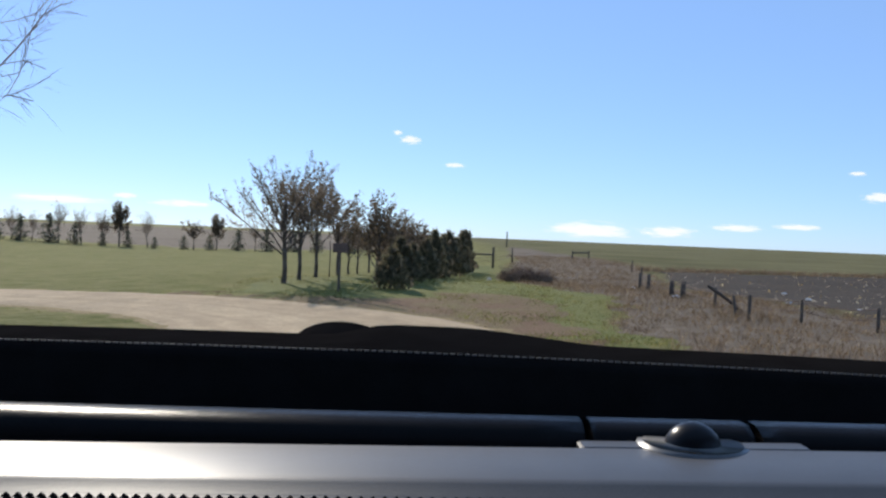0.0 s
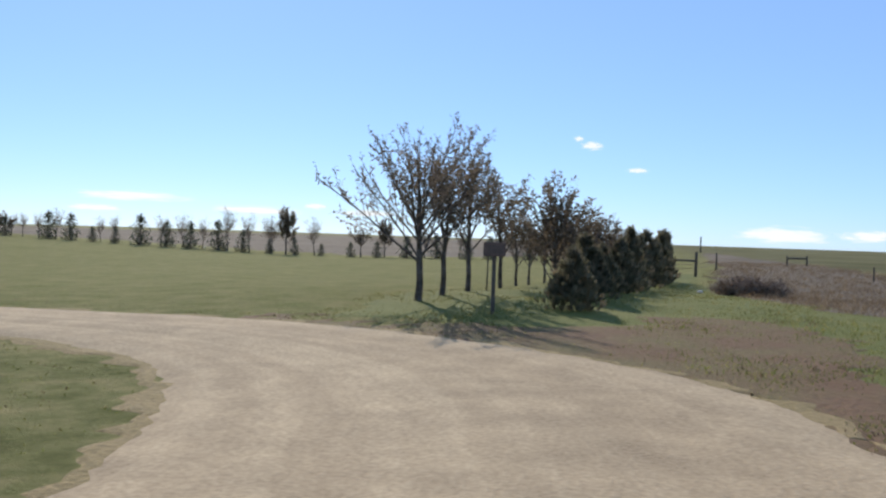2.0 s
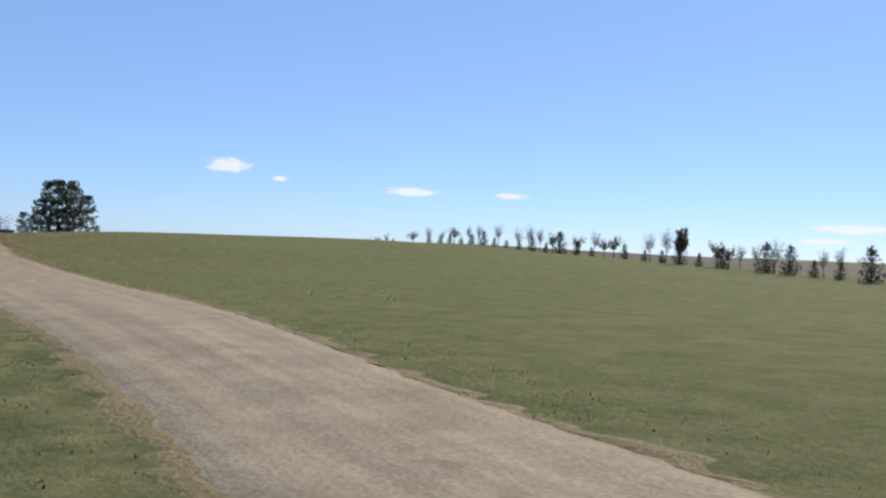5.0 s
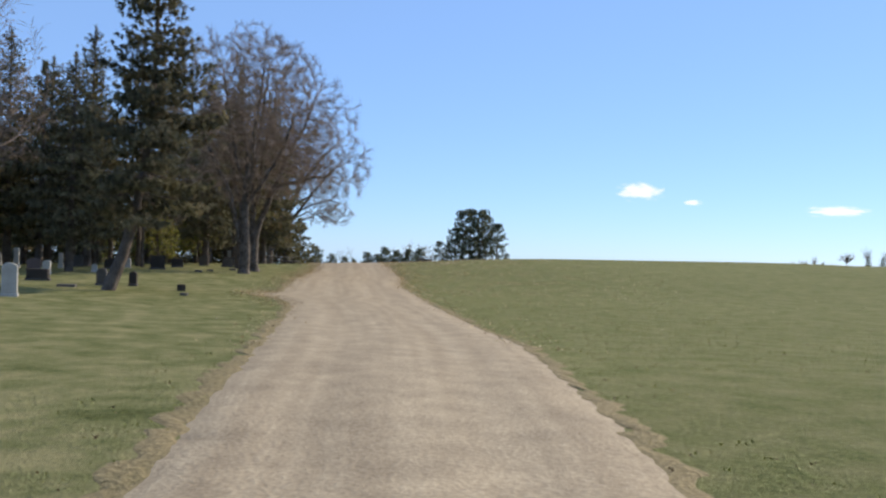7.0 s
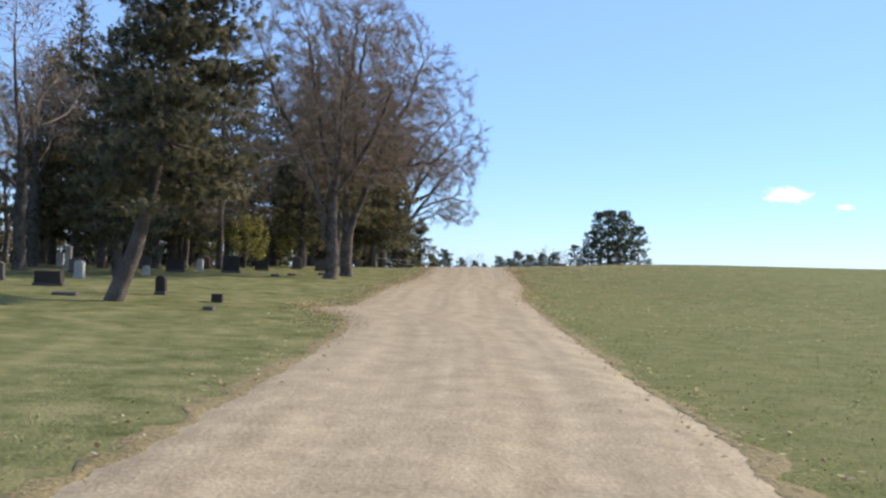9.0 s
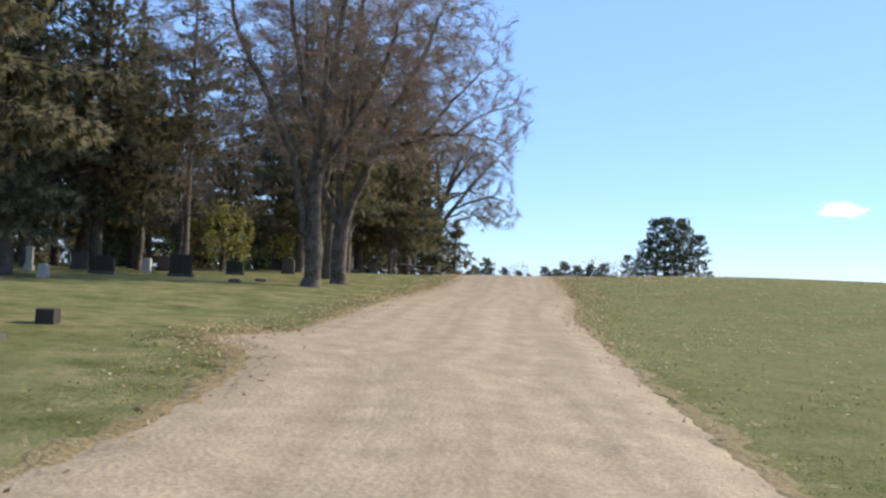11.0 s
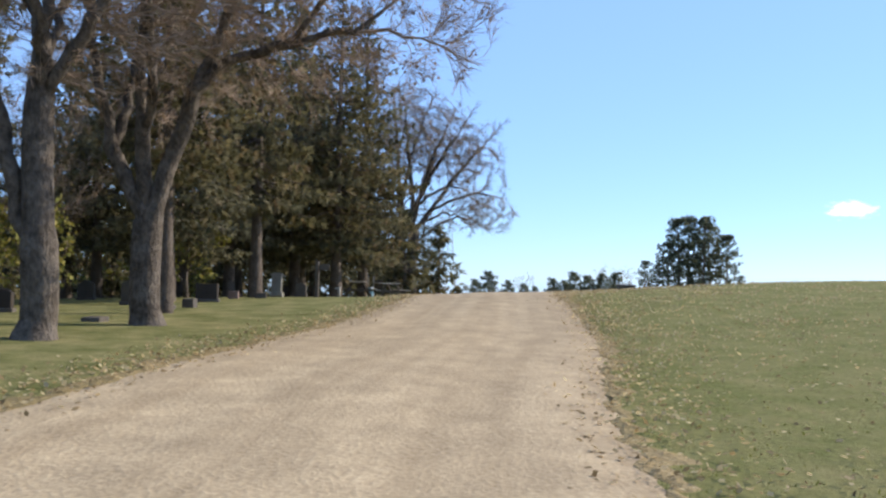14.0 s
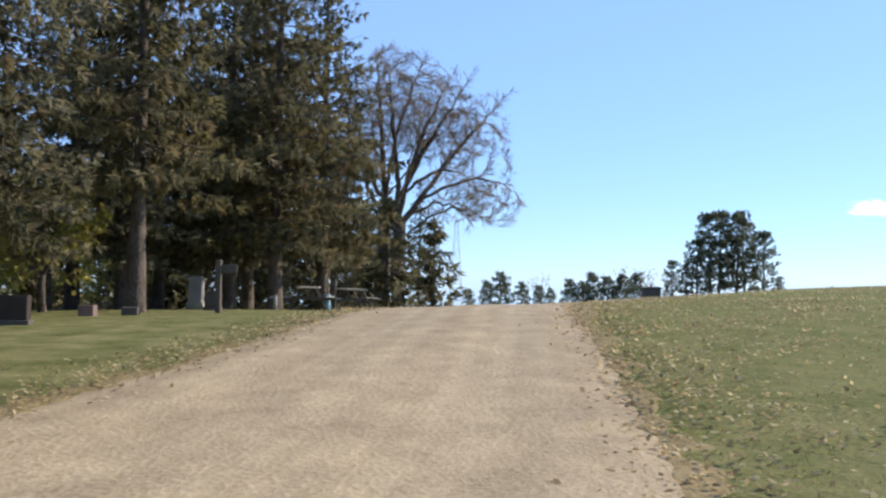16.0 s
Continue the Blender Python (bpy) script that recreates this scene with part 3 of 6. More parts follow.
def plume_pine(seed, h, base, rmax, trunk_r=0.16, whorls=7, tuft=12, leaf=(0.34, 0.07), pads=3, puff=0.38, flat=0.55):
    """A full-grown pine: bare stem below, and boughs that each end in rounded pads of needles with gaps between."""
    rng = random.Random(seed)
    wood, green = Shape(), Shape()
    bend = [Vector((math.sin(2.2 * t + seed), math.cos(1.7 * t + seed * 2), 0)) * 0.03 * h * t + Vector((0, 0, h * t * 0.95)) for t in [i / 8 for i in range(9)]]
    wood.tube(bend, [trunk_r * (1.3 if i == 0 else 1 - 0.105 * i) + 0.01 for i in range(9)], 8)

    def on_axis(t):
        t = min(max(t, 0), 1) * 8
        i = min(int(t), 7)
        return bend[i].lerp(bend[i + 1], t - i)
    for w in range(whorls):
        u = w / (whorls - 1)
        r = rmax * math.sqrt(max(0.05, 1 - (1.25 * u - 0.3) ** 2 / 0.95))
        n = rng.randint(4, 6)
        off = rng.uniform(0, 6.28)
        for k in range(n):
            az = off + 6.283 * k / n + rng.uniform(-0.5, 0.5)
            ln = r * rng.uniform(0.5, 1.12)
            out = Vector((math.cos(az), math.sin(az), 0))
            start = on_axis((base + (h - base) * u * 0.97) / h + rng.uniform(-0.03, 0.03))
            end = start + out * ln + Vector((0, 0, ln * rng.uniform(0.05, 0.4)))
            wood.tube([start, start.lerp(end, 0.5) - Vector((0, 0, 0.06 * ln)), end], [0.03 + 0.012 * ln, 0.025, 0.012], 4)
            for i in range(pads):
                t = 1.0 if i == 0 else rng.uniform(0.45, 1.05)
                c = start.lerp(end, t) + rand_unit(rng) * puff * 0.75 + Vector((0, 0, 0.1))
                for _ in range(5):
                    o = rand_unit(rng)
                    o.z *= flat
                    green.clump(c + o * puff * 0.55, (o + Vector((0, 0, 0.25))).normalized(), (o + Vector((0, 0, 0.4))).normalized(), tuft, leaf[0], leaf[1], 0.8, rng)
    top = on_axis(1.0)
    for _ in range(8):
        o = rand_unit(rng)
        green.clump(top + o * puff * 0.5, (o + Vector((0, 0, 0.3))).normalized(), o, tuft, leaf[0], leaf[1], 0.8, rng)
    return wood, green


def feathery(seed, h, r, count, tuft, leaf):
    """A young cedar: many upright sprays round a hidden stem, with a pointed, uneven top."""
    rng = random.Random(seed)
    wood, green = Shape(), Shape()
    wood.tube([Vector((0, 0, -0.1)), Vector((0, 0, h * 0.5)), Vector((0.02, 0, h * 0.9))], [0.045, 0.03, 0.008], 7)
    tips = [(rng.uniform(0, 6.28), 0.0 if i < 3 else rng.uniform(0.1, 0.6), 1.0 if i < 3 else rng.uniform(0.6, 0.9)) for i in range(9)]
    for n in range(count):
        az, k, top = tips[n % len(tips)]
        u = rng.random() ** 0.8
        lead = Vector((math.cos(az), math.sin(az), 0)) * k * r * 0.55
        a = rng.uniform(0, 6.28)
        wide = r * 0.85 * min(1.0, 0.6 + u * 3) * (1 - u) ** 0.9 * rng.uniform(0.5, 1.1)
        out = Vector((math.cos(a), math.sin(a), 0))
        c = lead * (0.6 + 0.6 * u) + out * wide + Vector((0, 0, 0.04 + u * h * top * (1 - 0.2 * k)))
        d = (out * 0.55 + Vector((0, 0, 1.0))).normalized()
        green.clump(c, d, out + Vector((0, 0, 0.35)), tuft, leaf[0] * rng.uniform(0.75, 1.2), leaf[1], 0.42, rng)
    return wood, green


def broadleaf(seed, h, trunk_r, fork, levels, spread=0.6, leaves=0.0, leaf=0.07, up=0.12, lean=(0, 0), stems=3, shrink=0.74, sides=2, fan=0, fan_len=0.5, outward=0.0):
    """Trunk with limbs, twigs, and the leaves that still hang on them."""
    rng = random.Random(seed)
    wood, twig, green = Shape(), Shape(), Shape()

    def grow(p, d, ln, r, lev):
        n = 5 if lev < 2 else 4 if lev < 4 else 3
        pts, rads = [p.copy()], [r]
        q, dd = p.copy(), d.copy()
        end = r * (0.62 if lev < 2 else 0.45)
        for i in range(n):
            dd = (dd + rand_unit(rng) * (0.05 if lev == 0 else 0.13 + 0.05 * lev) + Vector((0, 0, up if lev > 0 else 0.05))).normalized()
            q = q + dd * ln / n
            pts.append(q.copy())
            rads.append(r + (end - r) * (i + 1) / n)
        (wood if lev < 2 else twig).tube(pts, rads, 9 if lev == 0 else 6 if lev == 1 else 4 if lev == 2 else 3)
        if lev >= levels:
            for _ in range(fan):
                dl = (dd * 0.9 + rand_unit(rng) * 0.75 + Vector((0, 0, 0.1))).normalized()
                twig.blade(pts[rng.randint(0, n)], dl, dl.cross(rand_unit(rng)).normalized(), fan_len * rng.uniform(0.5, 1.2), 0.016, 0, rng.uniform(-0.1, 0.15))
            if leaves and rng.random() < leaves:
                for _ in range(rng.randint(1, 3)):
                    dl = rand_unit(rng)
                    green.blade(pts[rng.randint(1, n)], dl, dl.cross(rand_unit(rng)).normalized(), leaf * rng.uniform(0.7, 1.4), leaf * rng.uniform(0.5, 0.9))
            return
        kids = stems if lev == 0 else 2
        off = rng.uniform(0, 6.28)
        for k in range(kids):
            az = off + 6.283 * k / kids + rng.uniform(-0.5, 0.5)
            tilt = spread * rng.uniform(0.55, 1.2) * (1 if lev else 0.9)
            a = dd.cross(Vector((0.2, 0.3, 0.93)) if abs(dd.z) < 0.9 else Vector((1, 0.2, 0))).normalized()
            b = dd.cross(a)
            nd = (dd * math.cos(tilt) + (a * math.cos(az) + b * math.sin(az)) * math.sin(tilt)).normalized()
            mid = pts[-1] - Vector((0, 0, fork * 0.7))
            nd = (nd + mid.normalized() * outward).normalized() if lev else nd
            grow(pts[-1], nd, ln * shrink * rng.uniform(0.75, 1.15) if lev else (h - fork) * 0.42 * rng.uniform(0.85, 1.1), end * rng.uniform(0.75, 0.98), lev + 1)
        if lev > 0:
            for k in range(sides):
                i = rng.randint(1, n - 1)
                sdir = (dd * 0.65 + rand_unit(rng) * 0.8 + Vector((0, 0, 0.2 if outward else 0.0))).normalized()
                grow(pts[i], sdir, ln * shrink * rng.uniform(0.5, 0.85), rads[i] * rng.uniform(0.35, 0.6), lev + 1)
    start = Vector((0, 0, -0.1))
    wood.tube([start, Vector((0, 0, 0.12)), Vector((0.01, 0, 0.4))], [trunk_r * 1.55, trunk_r * 1.2, trunk_r * 1.02], 9)
    grow(Vector((0, 0, 0.0)), Vector((lean[0], lean[1], 1)).normalized(), fork, trunk_r, 0)
    return wood, twig, green


def crowned(seed, trunk_r, fork, crowns, count, step, fan=6, fan_len=0.5, leaves=0.0, leaf=0.06, tip=0.006, shell=0.35, reach=2.6, low=0.0, sag=0.0, twig_w=0.014, lobes=16, keen=1.1, core=0.66, rush=14, limbs=(), droop=0.0, ahead=0.65, stray=0.95, outward=0.25):
    """A tree whose limbs grow towards points spread through its crown, as real limbs grow towards light."""
    rng = np.random.RandomState(seed)
    goal = []
    bumps = rng.normal(0, 1, (lobes, 3))
    bumps /= np.linalg.norm(bumps, axis=1)[:, None]
    size = rng.uniform(0.7, 1.12, lobes)
    while len(goal) < count:
        (cx, cy, cz), (rx, ry, rz) = crowns[rng.randint(len(crowns))]
        p = rng.uniform(-1, 1, 3)
        d = np.linalg.norm(p)
        q = np.array([cx + rx * p[0], cy + ry * p[1], cz + rz * p[2]])
        edge = core + (np.exp(9 * (bumps @ (p / (d + 1e-6)) - 1)) * (size - core)).max()
        if d < edge and d > shell * rng.rand() and q[2] > low and rng.rand() > 0.75 * (d / edge) ** 4:
            goal.append(q)
    goal = np.array(goal)
    n0 = max(2, int(fork / step))
    nodes = [np.array([0.05 * math.sin(0.5 * k * step / 0.27 + seed), 0.05 * math.cos(0.4 * k * step / 0.27 + seed), fork * k / n0]) for k in range(n0 + 1)]
    nodes[0][:] = 0
    up = [-1] + list(range(n0))
    for line in limbs:
        first = np.array(line[0], float)
        k = int(np.linalg.norm(np.array(nodes) - first, axis=1).argmin())
        for a, b in zip(line[:-1], line[1:]):
            a, b = np.array(a, float), np.array(b, float)
            cuts = max(1, int(np.linalg.norm(b - a) / step))
            for i in range(1, cuts + 1):
                nodes.append(a + (b - a) * i / cuts + rng.normal(0, 0.03, 3))
                up.append(k)
                k = len(nodes) - 1
    arr = np.array(nodes)
    dist = np.linalg.norm(goal[:, None] - arr[None], axis=2)
    near, best = dist.argmin(1), dist.min(1)
    alive = np.ones(len(goal), bool)
    for turn in range(160):
        far = reach if turn > rush else 30.0
        use = np.where(alive & (best < far))[0]
        if not len(use):
            break
        grow = {}
        for a in use:
            v = goal[a] - nodes[near[a]]
            grow.setdefault(near[a], []).append(v / (np.linalg.norm(v) + 1e-6))
        first = len(nodes)
        for k, vs in grow.items():
            d = np.mean(vs, 0) + rng.normal(0, 0.16, 3)
            if up[k] >= 0:
                b = nodes[k] - nodes[up[k]]
                d = d / (np.linalg.norm(d) + 1e-6) + keen * b / (np.linalg.norm(b) + 1e-6)
            d[2] += sag
            nodes.append(nodes[k] + step * d / (np.linalg.norm(d) + 1e-6))
            up.append(k)
        fresh = np.array(nodes[first:])
        live = np.where(alive)[0]
        dd = np.linalg.norm(goal[live][:, None] - fresh[None], axis=2)
        j, m = dd.argmin(1), dd.min(1)
        closer = m < best[live]
        near[live[closer]], best[live[closer]] = first + j[closer], m[closer]
        alive &= best > step * 1.7
    total = len(nodes)
    kids = [[] for _ in range(total)]
    tips = np.zeros(total)
    for k in range(total - 1, 0, -1):
        if not kids[k]:
            tips[k] = 1
        tips[up[k]] += tips[k]
        kids[up[k]].append(k)
    g = math.log(trunk_r / tip) / math.log(max(tips[0], 2))
    rad = tip * np.maximum(tips, 1) ** g
    wood, twig, green = Shape(), Shape(), Shape()
    pick = random.Random(seed)
    wood.tube([Vector((0, 0, -0.12)), Vector((0, 0, 0.1)), Vector(nodes[1])], [trunk_r * 1.6, trunk_r * 1.22, trunk_r * 1.0], 10)
    todo = [(0, -1)]
    hub = Vector(nodes[n0])
    while todo:
        k, frm = todo.pop()
        line = [frm, k] if frm >= 0 else [k]
        while kids[k]:
            order = sorted(kids[k], key=lambda c: -tips[c])
            todo += [(c, k) for c in order[1:]]
            k = order[0]
            line.append(k)
        if len(line) < 2:
            continue
        r = [float(rad[q]) for q in line]
        r[0] = min(r[0], r[1] * 1.25)
        pts = [Vector(nodes[q]) for q in line]
        split = next((n for n, v in enumerate(r) if v < trunk_r * 0.14), len(r))
        if split >= 2:
            wood.tube(pts[:split], r[:split], 9 if r[0] > trunk_r * 0.5 else 6)
        lo = max(0, split - 1) if split >= 2 else 0
        if len(pts) - lo >= 2:
            twig.tube(pts[lo:], r[lo:], 4 if r[lo] > trunk_r * 0.06 else 3)
        for n in range(max(1, len(pts) - 4), len(pts)):
            way = (pts[n] - pts[n - 1]).normalized()
            for _ in range(fan):
                dl = (way * ahead + rand_unit(pick) * stray + (pts[n] - hub).normalized() * outward - Vector((0, 0, droop))).normalized()
                ln = fan_len * pick.uniform(0.4, 1.15)
                at = pts[n - 1].lerp(pts[n], pick.random())
                twig.blade(at, dl, dl.cross(rand_unit(pick)).normalized(), ln, twig_w, 0, pick.uniform(-0.08, 0.12))
                if pick.random() < leaves:
                    dv = rand_unit(pick)
                    green.blade(at + dl * ln * pick.uniform(0.5, 1.0), dv, dv.cross(rand_unit(pick)).normalized(), leaf * pick.uniform(0.7, 1.4), leaf * pick.uniform(0.5, 0.9))
    return wood, twig, green


def upswept(seed, h, trunk_r, fork, limbs, leaves, leaf, low=None, wide=0.34, rich=1.0, lead=0.38):
    """A young tree: straight limbs that rise from a short trunk, with side shoots and leaf tufts."""
    rng = random.Random(seed)
    wood, twig, green = Shape(), Shape(), Shape()

    def shoot(p, d, ln, r, lev):
        n = 4
        pts = [p.copy()]
        q, dd = p.copy(), d.copy()
        for _ in range(n):
            dd = (dd + rand_unit(rng) * 0.10 + Vector((0, 0, 0.05))).normalized()
            q = q + dd * ln / n
            pts.append(q.copy())
        (wood if lev == 0 else twig).tube(pts, [r, r * 0.8, r * 0.6, r * 0.42, r * 0.22], 6 if lev == 0 else 3)
        if lev < 2:
            kids = max(1, int(rich * ln / (0.13 if lev == 0 else 0.11)))
            for k in range(kids):
                t = 0.22 + 0.76 * (k + rng.random()) / kids
                i = min(int(t * n), n - 1)
                at = pts[i].lerp(pts[i + 1], t * n - i)
                out = (dd * 0.85 + rand_unit(rng) * 0.6 + Vector((0, 0, 0.12))).normalized()
                shoot(at, out, ((1 - t) * 0.42 * ln + 0.16) * rng.uniform(0.6, 1.2) if lev == 0 else 0.17 * rng.uniform(0.5, 1.2), max(0.0035, r * 0.4), lev + 1)
        if lev > 0:
            for k in range(3 if lev == 2 else 4):
                if rng.random() < leaves:
                    dv = (dd * 0.5 + rand_unit(rng)).normalized()
                    green.blade(pts[rng.randint(1, n)], dv, dv.cross(rand_unit(rng)).normalized(), leaf * rng.uniform(0.6, 1.3), leaf * rng.uniform(0.35, 0.6))
    top = Vector((0.03 * h * math.sin(seed), 0.02 * h, h * 0.62))
    wood.tube([Vector((0, 0, -0.1)), Vector((0, 0, 0.08)), Vector((0.02, 0, fork * 0.5)), Vector((0.0, 0.01, fork)), top * 0.8, top], [trunk_r * 1.5, trunk_r * 1.15, trunk_r, trunk_r * 0.92, trunk_r * 0.6, trunk_r * 0.4], 9)
    shoot(top, Vector((0.02, 0, 1)), h * lead, trunk_r * 0.4, 0)
    off = rng.uniform(0, 6.28)
    for k in range(limbs):
        t = k / (limbs - 1)
        z = fork + (h * 0.55 - fork) * t
        az = off + 2.4 * k + rng.uniform(-0.3, 0.3)
        reach = wide * h * (1.0 - 0.35 * t) * rng.uniform(0.8, 1.2)
        rise = h * (0.42 + 0.14 * t) * rng.uniform(0.8, 1.15) * (1 - 0.25 * t)
        d = Vector((reach * math.cos(az), reach * math.sin(az), rise))
        shoot(Vector((0, 0, z)), d.normalized(), d.length, trunk_r * (0.40 - 0.14 * t), 0)
    if low:
        shoot(Vector((0, 0, fork)), Vector(low).normalized(), Vector(low).length, trunk_r * 0.42, 0)
    return wood, twig, green


def plant_conifer(name, made, needles, label, category="conifer", group=""):
    ob = root(name, label, category, group)
    part("trunk", made[0], SPRUCE_BARK, ob, "scaly grey-brown trunk")
    part("crown", made[1], needles, ob, "dense boughs of needles")
    return ob


def plant_broadleaf(name, made, leaf_mat, label, category="tree", group=""):
    ob = root(name, label, category, group)
    part("trunk", made[0], BARK, ob, "rough grey-brown trunk and limbs")
    part("crown", made[1], TWIG, ob, "fine bare twigs")
    if made[2].f:
        part("foliage", made[2], leaf_mat, ob, "last withered leaves")
    return ob


def put(ob, x, y, turn=0.0, size=1.0, sink=0.05):
    ob.scale = (size, size, size)
    ob.rotation_euler = (0, 0, turn)
    ob.location = (x, y, ground_z(x, y) - sink)
    return ob


def repeat(ob, x, y, turn, size=1.0, sink=0.05, label=""):
    c = copy_thing(ob, pose(x, y, ground_z(x, y) - sink, 0, 0, math.degrees(turn)))
    c.scale = (size, size, size)
    if label:
        c["label"] = label
    return c


# cemetery conifers
put(plant_conifer("spruce_tree", spruce(3, 11.9, 2.85, 2.4, lean=(-0.2, 1.25), trunk_r=0.16, gap=0.56, step=0.2, tuft=30, leaf=(0.19, 0.034), droop=0.3, shape="spire", ragged=0.5, hang=0.75), BLUE_NEEDLES,
                                "big leaning blue-green spruce with a bare lower trunk", "spruce", "cemetery spruces"), -44.4, 16.4)
tall_a = put(plant_conifer("spruce_tree", spruce(11, 13.5, 2.6, 3.2, trunk_r=0.19, gap=0.46, step=0.3, tuft=15, leaf=(0.25, 0.052), droop=0.42, hang=0.55, ragged=0.4), NEEDLES,
                           "tall dark green spruce with bare lower trunk", "spruce", "cemetery spruces"), -90.4, 23.2)
tall_b = put(plant_conifer("spruce_tree", spruce(12, 12.2, 2.4, 2.8, trunk_r=0.18, gap=0.46, step=0.3, tuft=14, leaf=(0.25, 0.052), shape="column", droop=0.5, hang=0.6, ragged=0.4), BLUE_NEEDLES,
                           "broad grey-green spruce with hanging boughs", "spruce", "cemetery spruces"), -83.0, 18.6)
near_c = put(plant_conifer("spruce_tree", spruce(13, 11.5, 3.6, 2.4, trunk_r=0.145, gap=0.46, step=0.25, tuft=33, leaf=(0.155, 0.024), droop=0.45, hang=0.55, ragged=0.45), NEEDLES,
                           "spruce with a long pale bare trunk", "spruce", "cemetery spruces"), -66.7, 20.6)
thin = put(plant_conifer("spruce_tree", spruce(16, 11.6, 4.9, 2.0, trunk_r=0.13, gap=0.72, step=0.27, tuft=20, leaf=(0.24, 0.04), droop=0.35, hang=0.5, ragged=0.6, shape="column"), NEEDLES,
                         "thin sparse spruce with a long bare trunk", "spruce", "cemetery spruces"), -67.5, 15.2, 2.9)
tall_c = put(plant_conifer("spruce_tree", spruce(15, 11.5, 3.2, 2.6, trunk_r=0.16, gap=0.5, step=0.31, tuft=16, leaf=(0.24, 0.049), droop=0.45, hang=0.55, ragged=0.4), NEEDLES,
                           "spruce with a long bare trunk", "spruce", "cemetery spruces"), -78.5, 20.4, 3.7, 1.12)
far_spruce = put(plant_conifer("spruce_tree", spruce(14, 12.0, 2.2, 2.7, trunk_r=0.2, gap=0.78, step=0.5, tuft=12, leaf=(0.5, 0.11), droop=0.45, shape="column", ragged=0.4), NEEDLES,
                               "tall dark spruce at the back of the cemetery", "spruce", "cemetery spruces"), -72.0, 6.0, 0.2, 0.9)
for src, x, y, a, s in (
        (tall_a, -84.9, 22.5, 1.0, 0.95), (tall_b, -74.4, 18.6, 2.2, 0.97), (tall_b, -56.6, 13.3, 0.8, 0.78), (near_c, -121.2, 25.9, 2.0, 0.84), (near_c, -117.0, 23.6, 0.7, 0.95), (far_spruce, -113.0, 21.8, 1.2, 0.8), (tall_a, -79.7, 14.7, 0.9, 0.86), (tall_a, -70.5, 12.4, 3.6, 0.8), (tall_b, -88.0, 20.4, 1.1, 1.12), (tall_b, -82.4, 9.0, 4.4, 1.0), (far_spruce, -90.5, 9.6, 2.5, 1.0),
        (tall_a, -64.6, 12.9, 1.4, 0.92), (tall_b, -89.3, 17.7, 4.6, 0.9), (tall_a, -93.0, 20.0, 5.2, 1.05),
        (far_spruce, -57.5, 3.5, 0.3, 0.78), (tall_b, -72.5, 9.6, 3.3, 1.0), (tall_a, -97.5, 17.2, 2.4, 1.02), (tall_b, -86.5, 15.8, 5.0, 1.05), (tall_b, -101.5, 19.6, 0.4, 1.1), (tall_b, -78.0, 3.5, 1.7, 1.05), (tall_a, -68.5, 8.2, 4.1, 0.95),
        (far_spruce, -53.0, -3.5, 2.6, 0.8), (far_spruce, -95.0, 2.0, 3.3, 0.9), (far_spruce, -49.5, 4.0, 4.4, 0.72),
        (far_spruce, -68.5, -6.0, 0.9, 0.85), (far_spruce, -112.0, 0.0, 2.6, 0.95), (far_spruce, -64.5, 10.6, 3.6, 0.85),
        (far_spruce, -64.0, -1.0, 3.9, 0.8), (near_c, -99.0, 22.6, 5.9, 0.72)):
    repeat(src, x, y, a, s)
skirt = put(plant_conifer("young_spruce_tree", spruce(21, 4.2, 0.3, 1.5, trunk_r=0.09, gap=0.5, step=0.5, tuft=8, leaf=(0.5, 0.15), droop=0.2), NEEDLES,
                          "young dark spruce with boughs down to the ground", "spruce", "cemetery spruces"), -104.0, 14.0, 3.0)
for x, y, a, s in ((-79.0, 9.5, 5.0, 0.9), (-64.0, 1.5, 0.4, 1.0), (-106.0, 12.0, 1.3, 1.1), (-108.0, 6.0, 0.3, 1.2), (-90.0, 5.0, 0.9, 1.2), (-73.0, -2.0, 1.9, 1.2)):
    repeat(skirt, x, y, a, s)
# dense belt of young spruces that closes the cemetery
for n in range(30):
    t = n / 29
    repeat(skirt, -107 + 6.0 * math.sin(2.3 * n), -34 + 61 * t, 1.9 * n, 1.25 + 0.3 * math.sin(3.7 * n))
for n in range(16):
    t = n / 15
    repeat(skirt, -64 - 34 * t + 1.5 * math.sin(4.1 * n), -14 + 9 * math.sin(1.3 * n), 2.3 * n, 1.2 + 0.3 * math.sin(2.9 * n))
for n in range(19):
    repeat(skirt, -121 + 5.0 * math.sin(3.1 * n), -32 + 3.0 * n, 2.7 * n, 1.3 + 0.3 * math.sin(2.2 * n), label="dark spruce in the belt behind the graves")

# cemetery broadleaf trees
LIMBS_A = [[(0, 0, 1.25), (0, -0.3, 1.7), (0, -0.45, 2.6), (0.05, -0.75, 3.9), (0.1, -1.5, 5.4), (0.2, -2.3, 7.0), (0.2, -2.9, 8.6)],
           [(0, 0, 4.0), (-0.1, 0.2, 6.0), (-0.3, 0.5, 8.4), (0, 0.7, 10.4)], [(0, 0, 4.0), (0.1, -0.6, 6.0), (0.0, -1.0, 8.0), (0.0, -1.2, 9.8)],
           [(0, 0.0, 3.3), (0.2, 0.9, 4.6), (0.4, 1.7, 6.2), (0.5, 2.3, 8.2)],
           [(-0.05, 0.0, 3.7), (-1.0, 0.0, 5.4), (-1.9, -0.2, 7.4)], [(-0.05, 0.0, 3.4), (1.0, 0.2, 5.2), (2.0, 0.3, 7.2)]]
